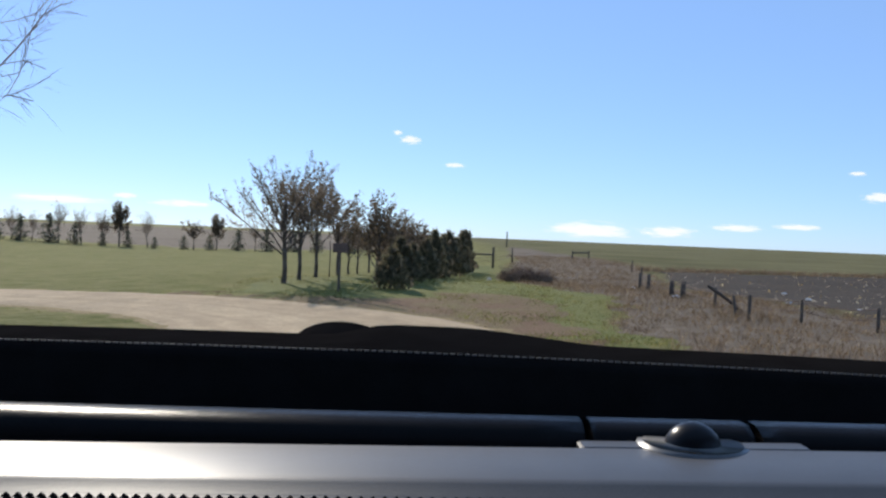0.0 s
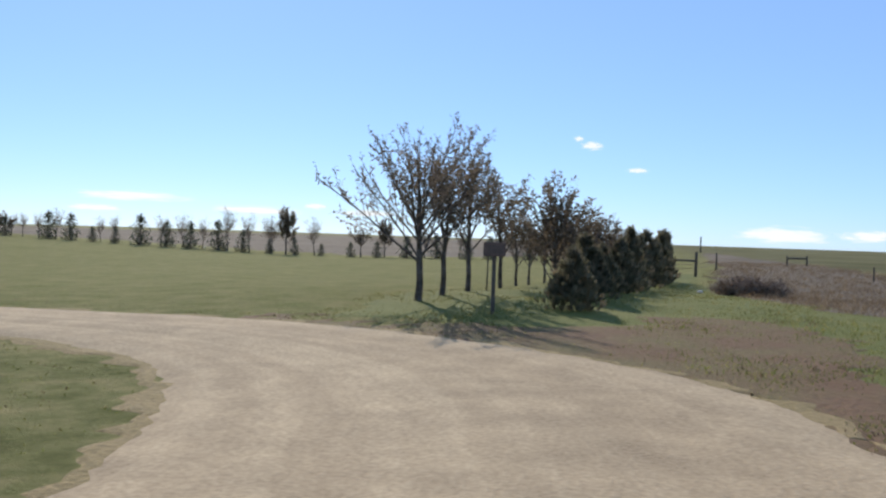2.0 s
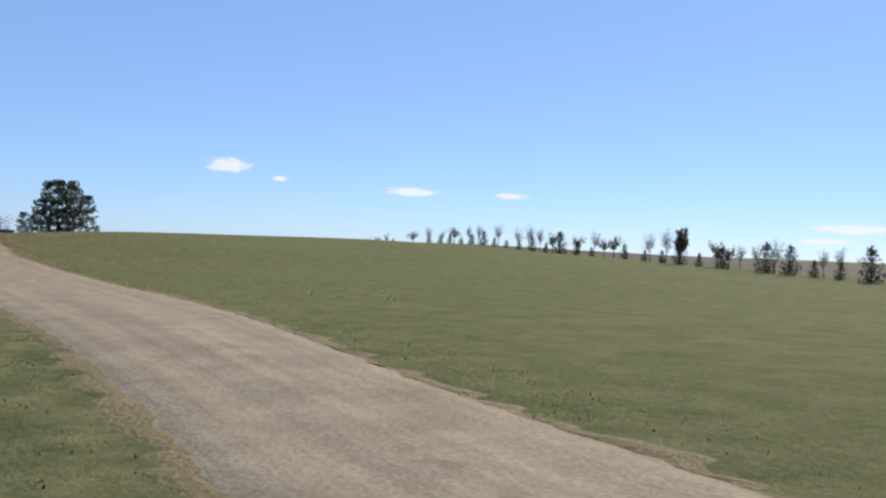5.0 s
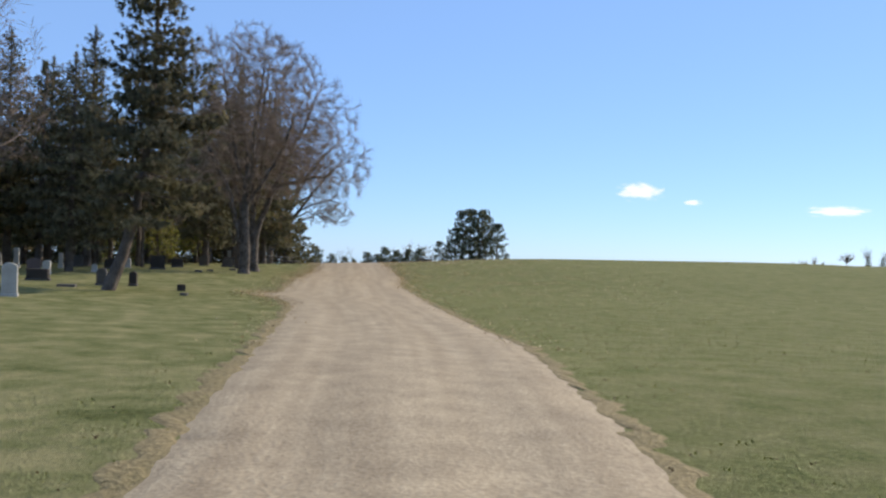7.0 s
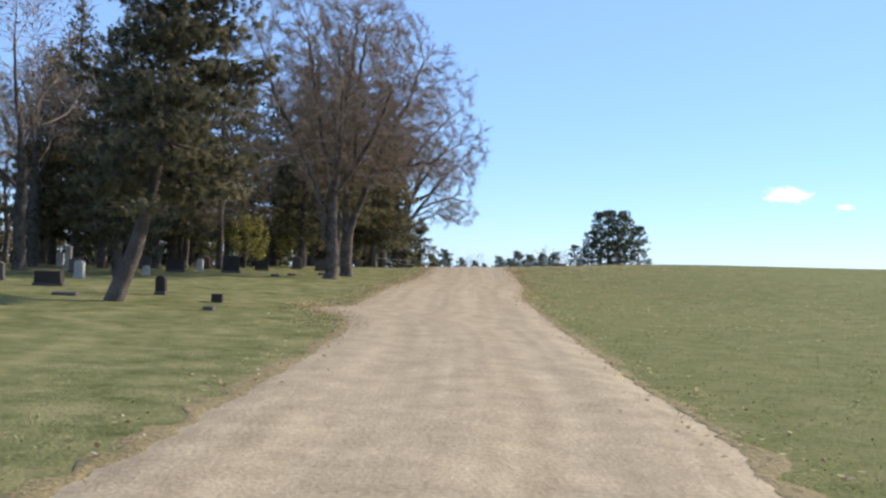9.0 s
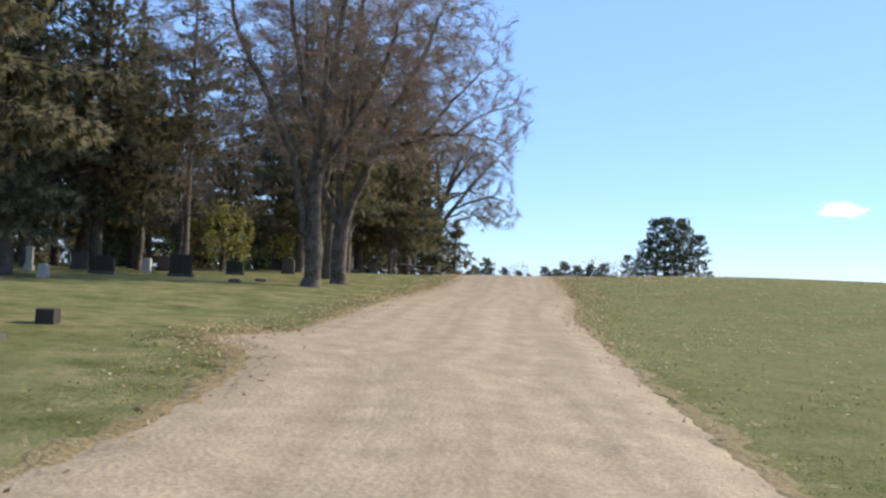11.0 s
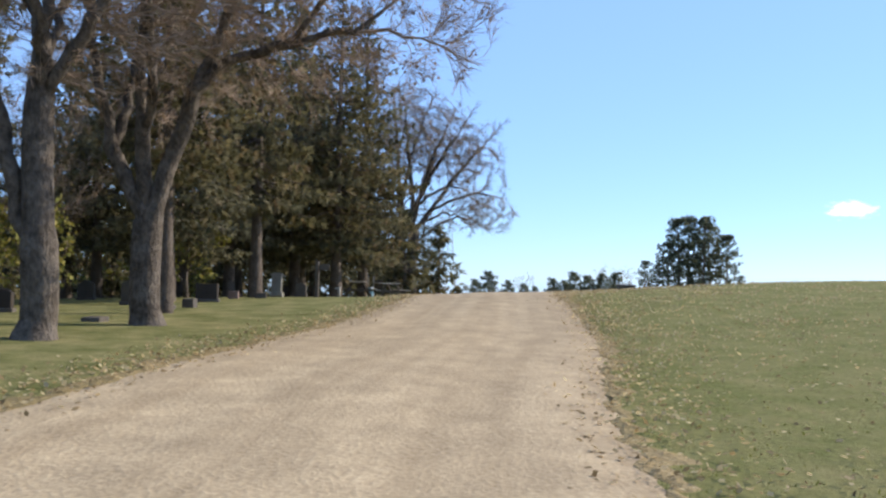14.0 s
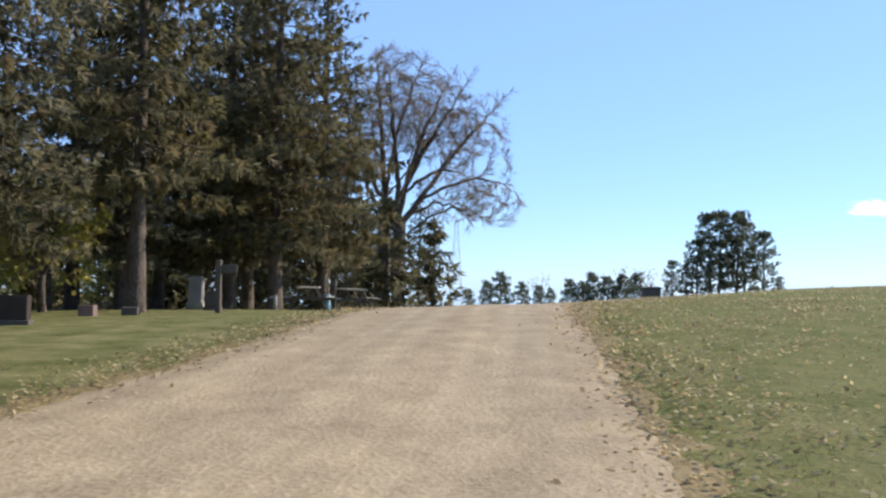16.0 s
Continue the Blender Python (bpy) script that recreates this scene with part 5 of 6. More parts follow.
GREY, DARK, WHITE, ROSE = GRANITE_GREY, GRANITE_DARK, MARBLE, GRANITE_ROSE
L_G, L_D, L_W, L_R = "grey granite headstone standing in the grass", "dark polished granite headstone on a stone base", "weathered white marble headstone in the grass", "rose granite headstone on a stone base"
for x, y, w, h, k, m, lb in (
        (-40.1, 14.4, 0.40, 0.82, "round", WHITE, "tall round-topped white marble headstone"), (-35.2, 14.9, 0.34, 0.34, "slant", ROSE, "low rose granite headstone"),
        (-53.2, 13.0, 0.30, 0.48, "round", WHITE, L_W), (-48.8, 13.5, 0.74, 0.32, "slant", DARK, "low wide dark granite headstone"),
        (-45.5, 15.0, 0.58, 0.08, "flat", GREY, "flat grey grave marker level with the grass"), (-60.8, 10.3, 0.27, 0.85, "pillar", WHITE, "slim white marble pillar monument"),
        (-61.0, 16.7, 0.66, 0.58, "slab", DARK, "large dark granite headstone on a wide stone base"), (-66.2, 17.35, 0.58, 0.40, "serp", DARK, L_D), (-68.5, 20.0, 0.62, 0.45, "serp", GREY, L_G),
        (-46.9, 15.9, 0.34, 0.50, "serp", GREY, L_G), (-47.2, 16.9, 0.26, 0.42, "serp", DARK, L_D), (-50.6, 11.4, 0.42, 0.48, "serp", GREY, L_G),
        (-45.7, 18.6, 0.27, 0.22, "slant", DARK, "small dark slanted grave marker near the lane"), (-43.4, 18.8, 0.22, 0.06, "flat", GREY, "flat grey grave marker level with the grass"),
        (-56.3, 14.4, 0.24, 0.26, "round", WHITE, L_W),
        (-59.9, 14.7, 0.68, 0.44, "serp", DARK, L_D), (-60.6, 12.3, 0.22, 0.62, "pillar", WHITE, "slim white marble pillar monument"),
        (-63.0, 15.1, 0.28, 0.40, "round", WHITE, L_W), (-60.7, 19.2, 0.32, 0.06, "flat", GREY, "flat grey grave marker level with the grass"),
        (-59.2, 18.7, 0.30, 0.06, "flat", GREY, "flat grey grave marker level with the grass"), (-85.1, 20.1, 0.46, 0.90, "pillar", WHITE, "tall white marble pillar monument under spruces"),
        (-71.0, 18.6, 0.5, 0.55, "serp", GREY, L_G), (-69.3, 20.5, 0.28, 0.22, "slant", GREY, L_G),
        (-63.4, 20.3, 0.34, 0.06, "flat", GREY, "flat grey grave marker level with the grass"),
        (-72.8, 20.1, 0.6, 0.42, "slab", DARK, L_D), (-76.2, 20.15, 0.32, 0.24, "slant", ROSE, "low rose granite headstone"), (-76.5, 20.95, 0.34, 0.18, "slant", GREY, "low grey granite headstone"),
        (-81.0, 21.6, 0.4, 0.4, "serp", GREY, L_G), (-88.5, 20.0, 0.5, 0.5, "serp", GREY, L_G), (-55.2, 9.2, 0.6, 0.5, "serp", DARK, L_D), (-64.0, 12.6, 0.5, 0.5, "serp", GREY, L_G),
        (-65.8, 8.4, 0.3, 0.6, "round", WHITE, L_W), (-69.0, 11.5, 0.6, 0.5, "serp", DARK, L_D), (-54.0, 6.8, 0.3, 0.55, "round", WHITE, L_W), (-67.5, 14.5, 0.55, 0.5, "serp", ROSE, L_R),
        (-76.5, 15.5, 0.5, 0.5, "serp", GREY, L_G), (-49.2, 11.6, 0.5, 0.36, "slant", GREY, L_G), (-52.5, 9.8, 0.3, 0.5, "round", WHITE, L_W), (-57.0, 11.8, 0.55, 0.45, "serp", ROSE, L_R)):
    headstone(x, y, w, h, k, m, lb, 90 + 6 * math.sin(x * 3.1), 2.0 * math.sin(x * 7.7))


# ---- cemetery furniture ----
def sign_post(x, y):
    ob = root("sign_post", "weathered wooden post with a small dark sign box", "sign post")
    s = Shape()
    s.box((0, 0, 0.55), (0.12, 0.12, 1.2), bevel=0.012)
    part("post", s, WOOD_GREY, ob, "weathered grey post", smooth=False)
    b = Shape()
    b.box((0.2, 0.02, 1.0), (0.42, 0.04, 0.2), bevel=0.01)
    part("sign_board", b, WOOD_GREY, ob, "dark blank board", smooth=False)
    c = Shape()
    c.box((0, 0, 1.17), (0.14, 0.14, 0.06), bevel=0.02)
    part("post_cap", c, WOOD_GREY, ob, smooth=False)
    ob.location = (x, y, ground_z(x, y) - 0.03)
    ob.rotation_euler = (0, 0, radians(84))


def picnic_table(x, y, turn):
    ob = root("picnic_table", "pale wooden picnic table with attached benches", "picnic table", "picnic tables")
    for k in range(4):
        s = Shape()
        s.box((0, -0.27 + 0.18 * k, 0.74), (1.8, 0.16, 0.04), bevel=0.006)
        part("board", s, WOOD_PALE, ob, smooth=False)
    for sy in (-0.68, 0.68):
        s = Shape()
        s.box((0, sy, 0.44), (1.8, 0.24, 0.04), bevel=0.006)
        part("seat", s, WOOD_PALE, ob, smooth=False)
    for sx in (-0.65, 0.65):
        for sy in (-1, 1):
            s = Shape()
            s.tube([Vector((sx, sy * 0.62, -0.02)), Vector((sx, sy * 0.2, 0.73))], [0.045, 0.045], 4, cap=True)
            part("leg", s, WOOD_GREY, ob, smooth=False)
        s = Shape()
        s.box((sx, 0, 0.39), (0.05, 1.5, 0.09), bevel=0.005)
        part("crossbar", s, WOOD_GREY, ob, smooth=False)
    ob.location = (x, y, ground_z(x, y))
    ob.rotation_euler = (0, 0, turn)


def bin_barrel(x, y):
    ob = root("litter_barrel", "small faded blue drum beside the picnic table", "barrel")
    s = Shape()
    zs = [0, 0.02, 0.28, 0.3, 0.32, 0.57, 0.59, 0.61, 0.86, 0.88]
    rs = [0.27, 0.29, 0.29, 0.30, 0.29, 0.29, 0.30, 0.29, 0.29, 0.28]
    s.tube([Vector((0, 0, z)) for z in zs], rs, 18)
    part("drum", s, BLUE_PAINT, ob)
    r = Shape()
    r.tube([Vector((0, 0, z)) for z in (0.87, 0.9, 0.9, 0.6)], [0.285, 0.29, 0.26, 0.25], 18)
    part("rim", r, GALVANISED, ob)
    ob.location = (x, y, ground_z(x, y))
    ob.scale = (0.42, 0.42, 0.58)


def hydrant_post(x, y, h):
    ob = root("water_post", "slim white painted post", "post")
    s = Shape()
    s.tube([Vector((0, 0, -0.05)), Vector((0, 0, h)), Vector((0, 0, h + 0.02))], [0.06, 0.055, 0.03], 10, cap=True)
    part("post", s, MARBLE, ob)
    c = Shape()
    c.tube([Vector((0, 0, h * 0.92)), Vector((0.0, -0.14, h * 0.9)), Vector((0, -0.16, h * 0.8))], [0.03, 0.03, 0.025], 6)
    part("spout", c, GALVANISED, ob)
    ob.location = (x, y, ground_z(x, y))


def notice_frame(x, y):
    ob = root("notice_board", "small board between two pale posts", "notice board")
    for sy in (-0.13, 0.13):
        s = Shape()
        s.box((0, sy, 0.55), (0.06, 0.06, 1.2), bevel=0.008)
        part("post", s, WOOD_PALE, ob, "pale weathered post", smooth=False)
    b = Shape()
    b.box((0, 0.36, 0.72), (0.03, 0.38, 0.5), bevel=0.006)
    part("board", b, WOOD_GREY, ob, "brown blank board", smooth=False)
    ob.location = (x, y, ground_z(x, y) - 0.03)


sign_post(-77.3, 22.6)
picnic_table(-87.2, 23.2, 0.1)
picnic_table(-89.0, 24.4, 0.35)
bin_barrel(-87.5, 23.75)
notice_frame(-90.2, 23.6)
hydrant_post(-83.6, 22.75, 0.4)


def lattice_tower(x, y):
    ob = root("windmill_tower", "galvanised lattice tower of an old windmill", "tower")
    legs = []
    for sx, sy in ((-1, -1), (1, -1), (1, 1), (-1, 1)):
        s = Shape()
        a, b = Vector((sx * 0.75, sy * 0.75, -0.3)), Vector((sx * 0.1, sy * 0.1, 9.6))
        legs.append((a, b))
        s.tube([a, b], [0.04, 0.03], 4)
        part("leg", s, GALVANISED, ob)
    for t in (0.12, 0.3, 0.48, 0.66, 0.84):
        s = Shape()
        q = [a.lerp(b, t) for a, b in legs]
        q2 = [a.lerp(b, min(1, t + 0.18)) for a, b in legs]
        for k in range(4):
            s.tube([q[k], q[(k + 1) % 4]], [0.025, 0.025], 4)
            s.tube([q[k], q2[(k + 1) % 4]], [0.015, 0.015], 3)
        part("brace", s, GALVANISED, ob)
    ob.location = (x, y, ground_z(x, y))


lattice_tower(-155.0, 28.9)


def small_shed(x, y):
    """A low dark shed whose roof looks over the crest."""
    ob = root("shed", "small dark weathered shed behind the crest", "shed")
    s = Shape()
    s.box((0, 0, 0.75), (1.5, 1.7, 1.9), bevel=0.02)
    part("wall", s, WOOD_GREY, ob, "dark weathered boards", smooth=False)
    q = Shape()
    q.box((0, 0, 1.76), (1.75, 1.95, 0.12), bevel=0.02, turn=Euler((0, 0.06, 0)).to_matrix())
    part("roof", q, WOOD_GREY, ob, "flat dark roof", smooth=False)
    d = Shape()
    d.box((0.77, 0.2, 0.62), (0.05, 0.7, 1.5), bevel=0.01)
    part("door", d, WOOD_GREY, ob, smooth=False)
    ob.location = (x, y, ground_z(x, y))


small_shed(-150.0, 48.0)


# ---- fence, posts and weeds beside the first stretch ----
def fence_post(x, y, h, r, lean=(0.0, 0.0), label="weathered grey wooden fence post"):
    ob = root("fence_post", label, "fence post", "fence line")
    s = Shape()
    top = Vector((lean[0], lean[1], h))
    s.tube([Vector((0, 0, -0.2)), top * 0.5, top * 0.97, top], [r * 1.05, r, r * 0.95, r * 0.7], 8, cap=True)
    part("post", s, WOOD_GREY, ob)
    k = Shape()
    k.tube([top * 0.8 + Vector((0, -r * 1.02, 0)), top * 0.8 + Vector((0.0, -r * 1.3, 0.0))], [0.012, 0.012], 5, cap=True)
    part("staple", k, RUSTY, ob)
    ob.location = (x, y, ground_z(x, y))
    return ob


POSTS = [(7.4, 35.4, 0.66, 0.10, (0, 0)), (7.75, 35.6, 0.62, 0.10, (0.02, 0)), (6.6, 27.2, 0.5, 0.11, (0.0, 0)), (6.5, 25.6, 0.5, 0.11, (0.03, 0)),
         (6.2, 21.5, 0.52, 0.05, (0.02, 0)), (5.9, 18.9, 0.5, 0.045, (-0.08, 0.02)), (5.95, 18.3, 0.56, 0.055, (0.0, 0)), (7.0, 18.4, 0.5, 0.045, (0.0, 0)), (7.8, 16.9, 0.5, 0.045, (0, 0)),
         (2.75, 51.5, 1.2, 0.10, (0, 0)), (0.9, 51.0, 1.1, 0.09, (0, 0)), (4.4, 60, 1.0, 0.07, (0, 0)), (9.4, 68.8, 0.7, 0.08, (0, 0)), (10.7, 69.6, 0.7, 0.08, (0, 0)),
         (8.3, 123.8, 2.0, 0.12, (0, 0)), (9.0, 43, 0.7, 0.06, (0.05, 0)), (10.4, 52, 0.7, 0.06, (0, 0))]
for x, y, h, r, lean in POSTS:
    fence_post(x, y, h * 0.94, r * 0.68, lean)


def wire(pts, name="fence_wire"):
    s = Shape()
    fine = []
    for a, b in zip(pts[:-1], pts[1:]):
        for i in range(6):
            t = i / 6
            fine.append(a.lerp(b, t) - Vector((0, 0, 0.08 * 4 * t * (1 - t))))
    fine.append(pts[-1])
    s.tube(fine, [0.008] * len(fine), 4)
    tagged(part(name, s, RUSTY, None), "thin rusty strand of fence wire", "wire", "fence line")


def on_ground(x, y, z):
    return Vector((x, y, ground_z(x, y) + z))


for z in (0.26, 0.44):
    wire([on_ground(7.8, 16.85, z), on_ground(7.0, 18.35, z), on_ground(6.2, 21.45, z), on_ground(6.5, 25.55, z), on_ground(6.6, 27.15, z), on_ground(7.4, 35.35, z), on_ground(9.0, 42.9, z), on_ground(10.4, 51.9, z)])
    wire([on_ground(0.9, 50.9, z + 0.2), on_ground(2.75, 51.4, z + 0.15), on_ground(4.4, 59.9, z + 0.2), on_ground(9.4, 68.7, z + 0.05)])
rail = Shape()
rail.tube([on_ground(9.4, 68.8, 0.5), on_ground(10.7, 69.6, 0.5)], [0.06, 0.06], 7, cap=True)
tagged(part("fence_rail", rail, WOOD_GREY, None), "grey wooden brace rail between two posts", "fence rail", "fence line")
rail = Shape()
rail.tube([on_ground(0.9, 51.0, 0.75), on_ground(2.75, 51.5, 0.72)], [0.05, 0.05], 7, cap=True)
tagged(part("fence_rail", rail, WOOD_GREY, None), "grey wooden brace rail beside a tall post", "fence rail", "fence line")
brace = Shape()
brace.tube([on_ground(5.75, 20.5, 0.56), on_ground(6.25, 20.9, 0.3), on_ground(6.75, 21.3, 0.0)], [0.035, 0.035, 0.035], 7, cap=True)
tagged(part("fence_brace", brace, WOOD_GREY, None), "leaning grey wooden brace of the fence corner", "fence rail", "fence line")


def stone_lump(x, y, r, label, mat, name="field_stone"):
    bm = bmesh.new()
    bmesh.ops.create_icosphere(bm, subdivisions=2, radius=1)
    for v in bm.verts:
        k = 1 + 0.35 * noise.noise(v.co * 1.7 + Vector((x, y, 0)))
        v.co = Vector((v.co.x * r * 1.3 * k, v.co.y * r * k, v.co.z * r * 0.75 * k))
    me = bpy.data.meshes.new(name)
    bm.to_mesh(me)
    bm.free()
    me.materials.append(mat)
    ob = tagged(new(name, me), label, "stone", "field stones")
    ob.location = (x, y, ground_z(x, y) + r * 0.3)
    return ob


for x, y, r in ((7.1, 35.2, 0.15), (6.45, 26.2, 0.14), (6.6, 26.3, 0.11), (1.8, 36.0, 0.12), (9.9, 27.0, 0.12), (10.6, 24.0, 0.1), (12.0, 31.0, 0.14), (14.0, 28.0, 0.13), (11.0, 22.0, 0.1), (17.0, 33.0, 0.16), (15.0, 24.5, 0.12), (13.0, 36.0, 0.15), (9.4, 33.0, 0.12)):
    stone_lump(x, y, r * 0.6, "pale field stone lying by the fence", PALE_STONE)


def tufts(name, count, where, mats, size, label, category, seed, blades=6, flop=0.5, width=0.02):
    """Many blades scattered over an area, as one mesh."""
    rng = random.Random(seed)
    s = Shape()
    for _ in range(count):
        x, y, k = where(rng)
        z = ground_z(x, y)
        for _ in range(blades):
            d = Vector((rng.gauss(0, flop), rng.gauss(0, flop), 1)).normalized()
            side = Vector((rng.gauss(0, 1), rng.gauss(0, 1), 0.1)).normalized()
            ln = size * k * rng.uniform(0.5, 1.3)
            s.blade(Vector((x + rng.gauss(0, 0.05), y + rng.gauss(0, 0.05), z - 0.02)), d, side, ln, width * rng.uniform(0.7, 1.6), rng.randrange(len(mats)), 0.15)
    me = s.mesh(name, mats)
    ob = new(name, me)
    return tagged(ob, label, category, kind="stuff")


def in_poly(poly, x0, x1, y0, y1):
    def pick(rng):
        while True:
            x, y = rng.uniform(x0, x1), y0 + (y1 - y0) * rng.random() ** 1.5
            if inside(poly, x + wob(x, y, 0.5, 0.9), y + wob(y, x, 0.5, 0.9)):
                return x, y, 0.55 + 0.9 * max(0.0, 0.5 + noise.noise((x * 0.6, y * 0.6, 4.0)))
    return pick


tufts("tall_weeds", 7000, in_poly(WEED_ZONE, 1.5, 13, 8, 75), [STRAW, STRAW, BROWN_LEAVES], 0.21, "tall dry straw-coloured weeds along the fence", "weeds", 5, 7, 0.6, 0.009)


tufts("lush_grass", 7000, in_poly(LUSH_ZONE, -5, 5, 12, 45), [LUSH_BLADE], 0.07, "fresh green grass blades beside the avenue", "grass", 25, 4, 0.6, 0.012)
tufts("dead_weeds", 2200, in_poly(DIRT_ZONE, -6.0, 2.8, 12, 23), [BROWN_LEAVES, STRAW, GRASS_BLADE], 0.055, "low reddish brown dead weeds", "weeds", 15, 5, 0.8, 0.012)
tufts("crop_stubble", 4200, in_poly(SOIL, 8.5, 40, 9, 58), [HUSK, HUSK, FALLEN], 0.15, "pale bits of cut stalk on the tilled soil", "stubble", 16, 2, 1.6, 0.05)


def soil_edge(rng):
    """Places in the strip of dead weeds along the far side of the tilled soil."""
    x = rng.uniform(11, 60)
    return x, 54.0 + 0.125 * (x - 12) + rng.gauss(0.3, 0.9), rng.uniform(0.5, 1.3)


tufts("edge_weeds", 2600, soil_edge, [STRAW, BROWN_LEAVES, BROWN_LEAVES], 0.34, "dead brown weeds along the edge of the tilled soil", "weeds", 18, 6, 0.6, 0.02)


def beside_road(lo, hi):
    def pick(rng):
        line, sg = (ROAD_L, 1) if rng.random() < 0.45 else (ROAD_R, -1)
        i = rng.randrange(len(line) - 1)
        (a, b), (c, d) = line[i], line[i + 1]
        t = rng.random()
        ln = math.hypot(c - a, d - b)
        off = rng.uniform(lo, hi) * sg
        return a + (c - a) * t - (d - b) / ln * off, b + (d - b) * t + (c - a) / ln * off, rng.uniform(0.5, 1.3)
    return pick


tufts("verge_grass", 5500, beside_road(-0.15, 1.2), [GRASS_BLADE, GRASS_BLADE, STRAW], 0.045, "short uneven grass along the gravel edge", "grass", 6, 5, 0.6, 0.014)


def open_field(rng):
    while True:
        x = -rng.uniform(25, 84)
        y = 25.5 + (-x - 28) * 0.09 + 0.4 + abs(rng.gauss(0, 9))
        return x, y, rng.uniform(0.5, 1.3)


tufts("field_grass", 8000, open_field, [GRASS_BLADE, GRASS_BLADE, STRAW], 0.05, "short patchy grass of the open field", "grass", 7, 4, 0.7, 0.012)


def litter(name, count, where, seed, label, big=1.0):
    rng = random.Random(seed)
    s = Shape()
    for _ in range(count):
        x, y, _k = where(rng)
        d = Vector((rng.gauss(0, 1), rng.gauss(0, 1), rng.gauss(0, 0.25))).normalized()
        s.blade(Vector((x, y, ground_z(x, y) + 0.05)), d, d.cross(Vector((rng.gauss(0, 0.4), rng.gauss(0, 0.4), 1))).normalized(), big * rng.uniform(0.035, 0.075), big * rng.uniform(0.025, 0.05))
    return tagged(new(name, s.mesh(name, [FALLEN])), label, "leaves", kind="stuff")


def under_trees(rng):
    while True:
        x = rng.gauss(-72, 12)
        y = 25.7 + (-x - 28) * 0.09 + abs(rng.gauss(0, 6.5))
        if rng.random() < 0.15 + 1.3 * max(0.0, noise.noise((x * 0.45, y * 0.45, 9.0))):
            return x, y, 1


def lane_edge(rng):
    """Places in the drifts of leaves along both edges of the lane."""
    while True:
        line, sg = (ROAD_L, 1) if rng.random() < 0.6 else (ROAD_R, -1)
        i = rng.randrange(8, len(line) - 2)
        (a, b), (c, d) = line[i], line[i + 1]
        t, ln = rng.random(), math.hypot(c - a, d - b)
        off = rng.gauss(0.15, 0.4) * sg
        x, y = a + (c - a) * t - (d - b) / ln * off, b + (d - b) * t + (c - a) / ln * off
        if rng.random() < 0.2 + 0.8 * min(1.0, max(0.0, (-x - 38) / 25)):
            return x, y, 1


litter("fallen_leaves", 15000, under_trees, 8, "scattered dry brown leaves on the grass", 1.05)
litter("lane_leaves", 9000, lane_edge, 9, "dry brown leaves gathered along the lane", 1.1)

brush = put(plant_broadleaf("brush_pile", broadleaf(95, 0.8, 0.03, 0.12, 3, spread=1.1, leaves=0.9, leaf=0.1, up=-0.02, stems=6, sides=3, fan=5, fan_len=0.25), BROWN_LEAVES,
                            "low dark mound of dead brush", "brush", "brush piles"), 3.2, 35.0)
for x, y, a, s in ((2.6, 34.8, 1.0, 0.9), (3.8, 35.2, 2.0, 0.9), (2.9, 35.6, 3.0, 1.0), (3.5, 34.6, 4.2, 0.85), (2.4, 35.3, 5.2, 0.7)):
    repeat(brush, x, y, a, s)


# ---- clouds ----
def cloud(az, el, wide, high, seed, far=2700.0):
    """A shallow lens of vapour, far off, stretched to its width."""
    bm = bmesh.new()
    bmesh.ops.create_uvsphere(bm, u_segments=24, v_segments=12, radius=1)
    for v in bm.verts:
        v.co *= 1 + 0.12 * noise.noise(v.co * 2.0 + Vector((seed, 0, 0)))
    bmesh.ops.delete(bm, geom=[v for v in bm.verts if v.co.y > 0.05], context="VERTS")
    me = bpy.data.meshes.new("cloud")
    bm.to_mesh(me)
    bm.free()
    me.materials.append(CLOUD)
    me.polygons.foreach_set("use_smooth", [True] * len(me.polygons))
    ob = tagged(new("cloud", me), "small flat white fair-weather cloud", "cloud", "clouds", kind="structure")
    a, e = radians(az), radians(el)
    ob.scale = (far * math.tan(radians(wide * 0.72)), 20.0, far * math.tan(radians(high * 0.75)))
    ob.location = (-math.sin(a) * math.cos(e) * far, math.cos(a) * math.cos(e) * far, math.sin(e) * far)
    ob.rotation_euler = (0, 0, a)
    ob.visible_shadow = False


for n, (az, el, w, h) in enumerate(((2.2, 5.7, 1.2, 0.42), (3.0, 6.1, 0.5, 0.25), (-0.5, 4.3, 1.1, 0.25), (-8.5, 0.75, 4.4, 0.9), (-13.3, 0.85, 2.8, 0.6), (-17.2, 1.2, 2.5, 0.36), (-20.4, 1.35, 2.3, 0.3),
                                    (22.1, 1.25, 5.0, 0.4), (18.6, 1.6, 1.4, 0.3), (15.4, 1.3, 3.0, 0.4), (-24.5, 3.1, 1.4, 0.5), (-23.4, 4.4, 0.8, 0.22),
                                    (29.0, 1.8, 5.4, 0.5), (31.0, 1.05, 2.8, 0.32), (65.6, 4.0, 2.3, 0.85), (62.6, 3.4, 0.9, 0.3), (54.8, 3.0, 3.1, 0.5), (48.9, 3.0, 1.9, 0.35))):
    cloud(az, el, w, h, n + 1)


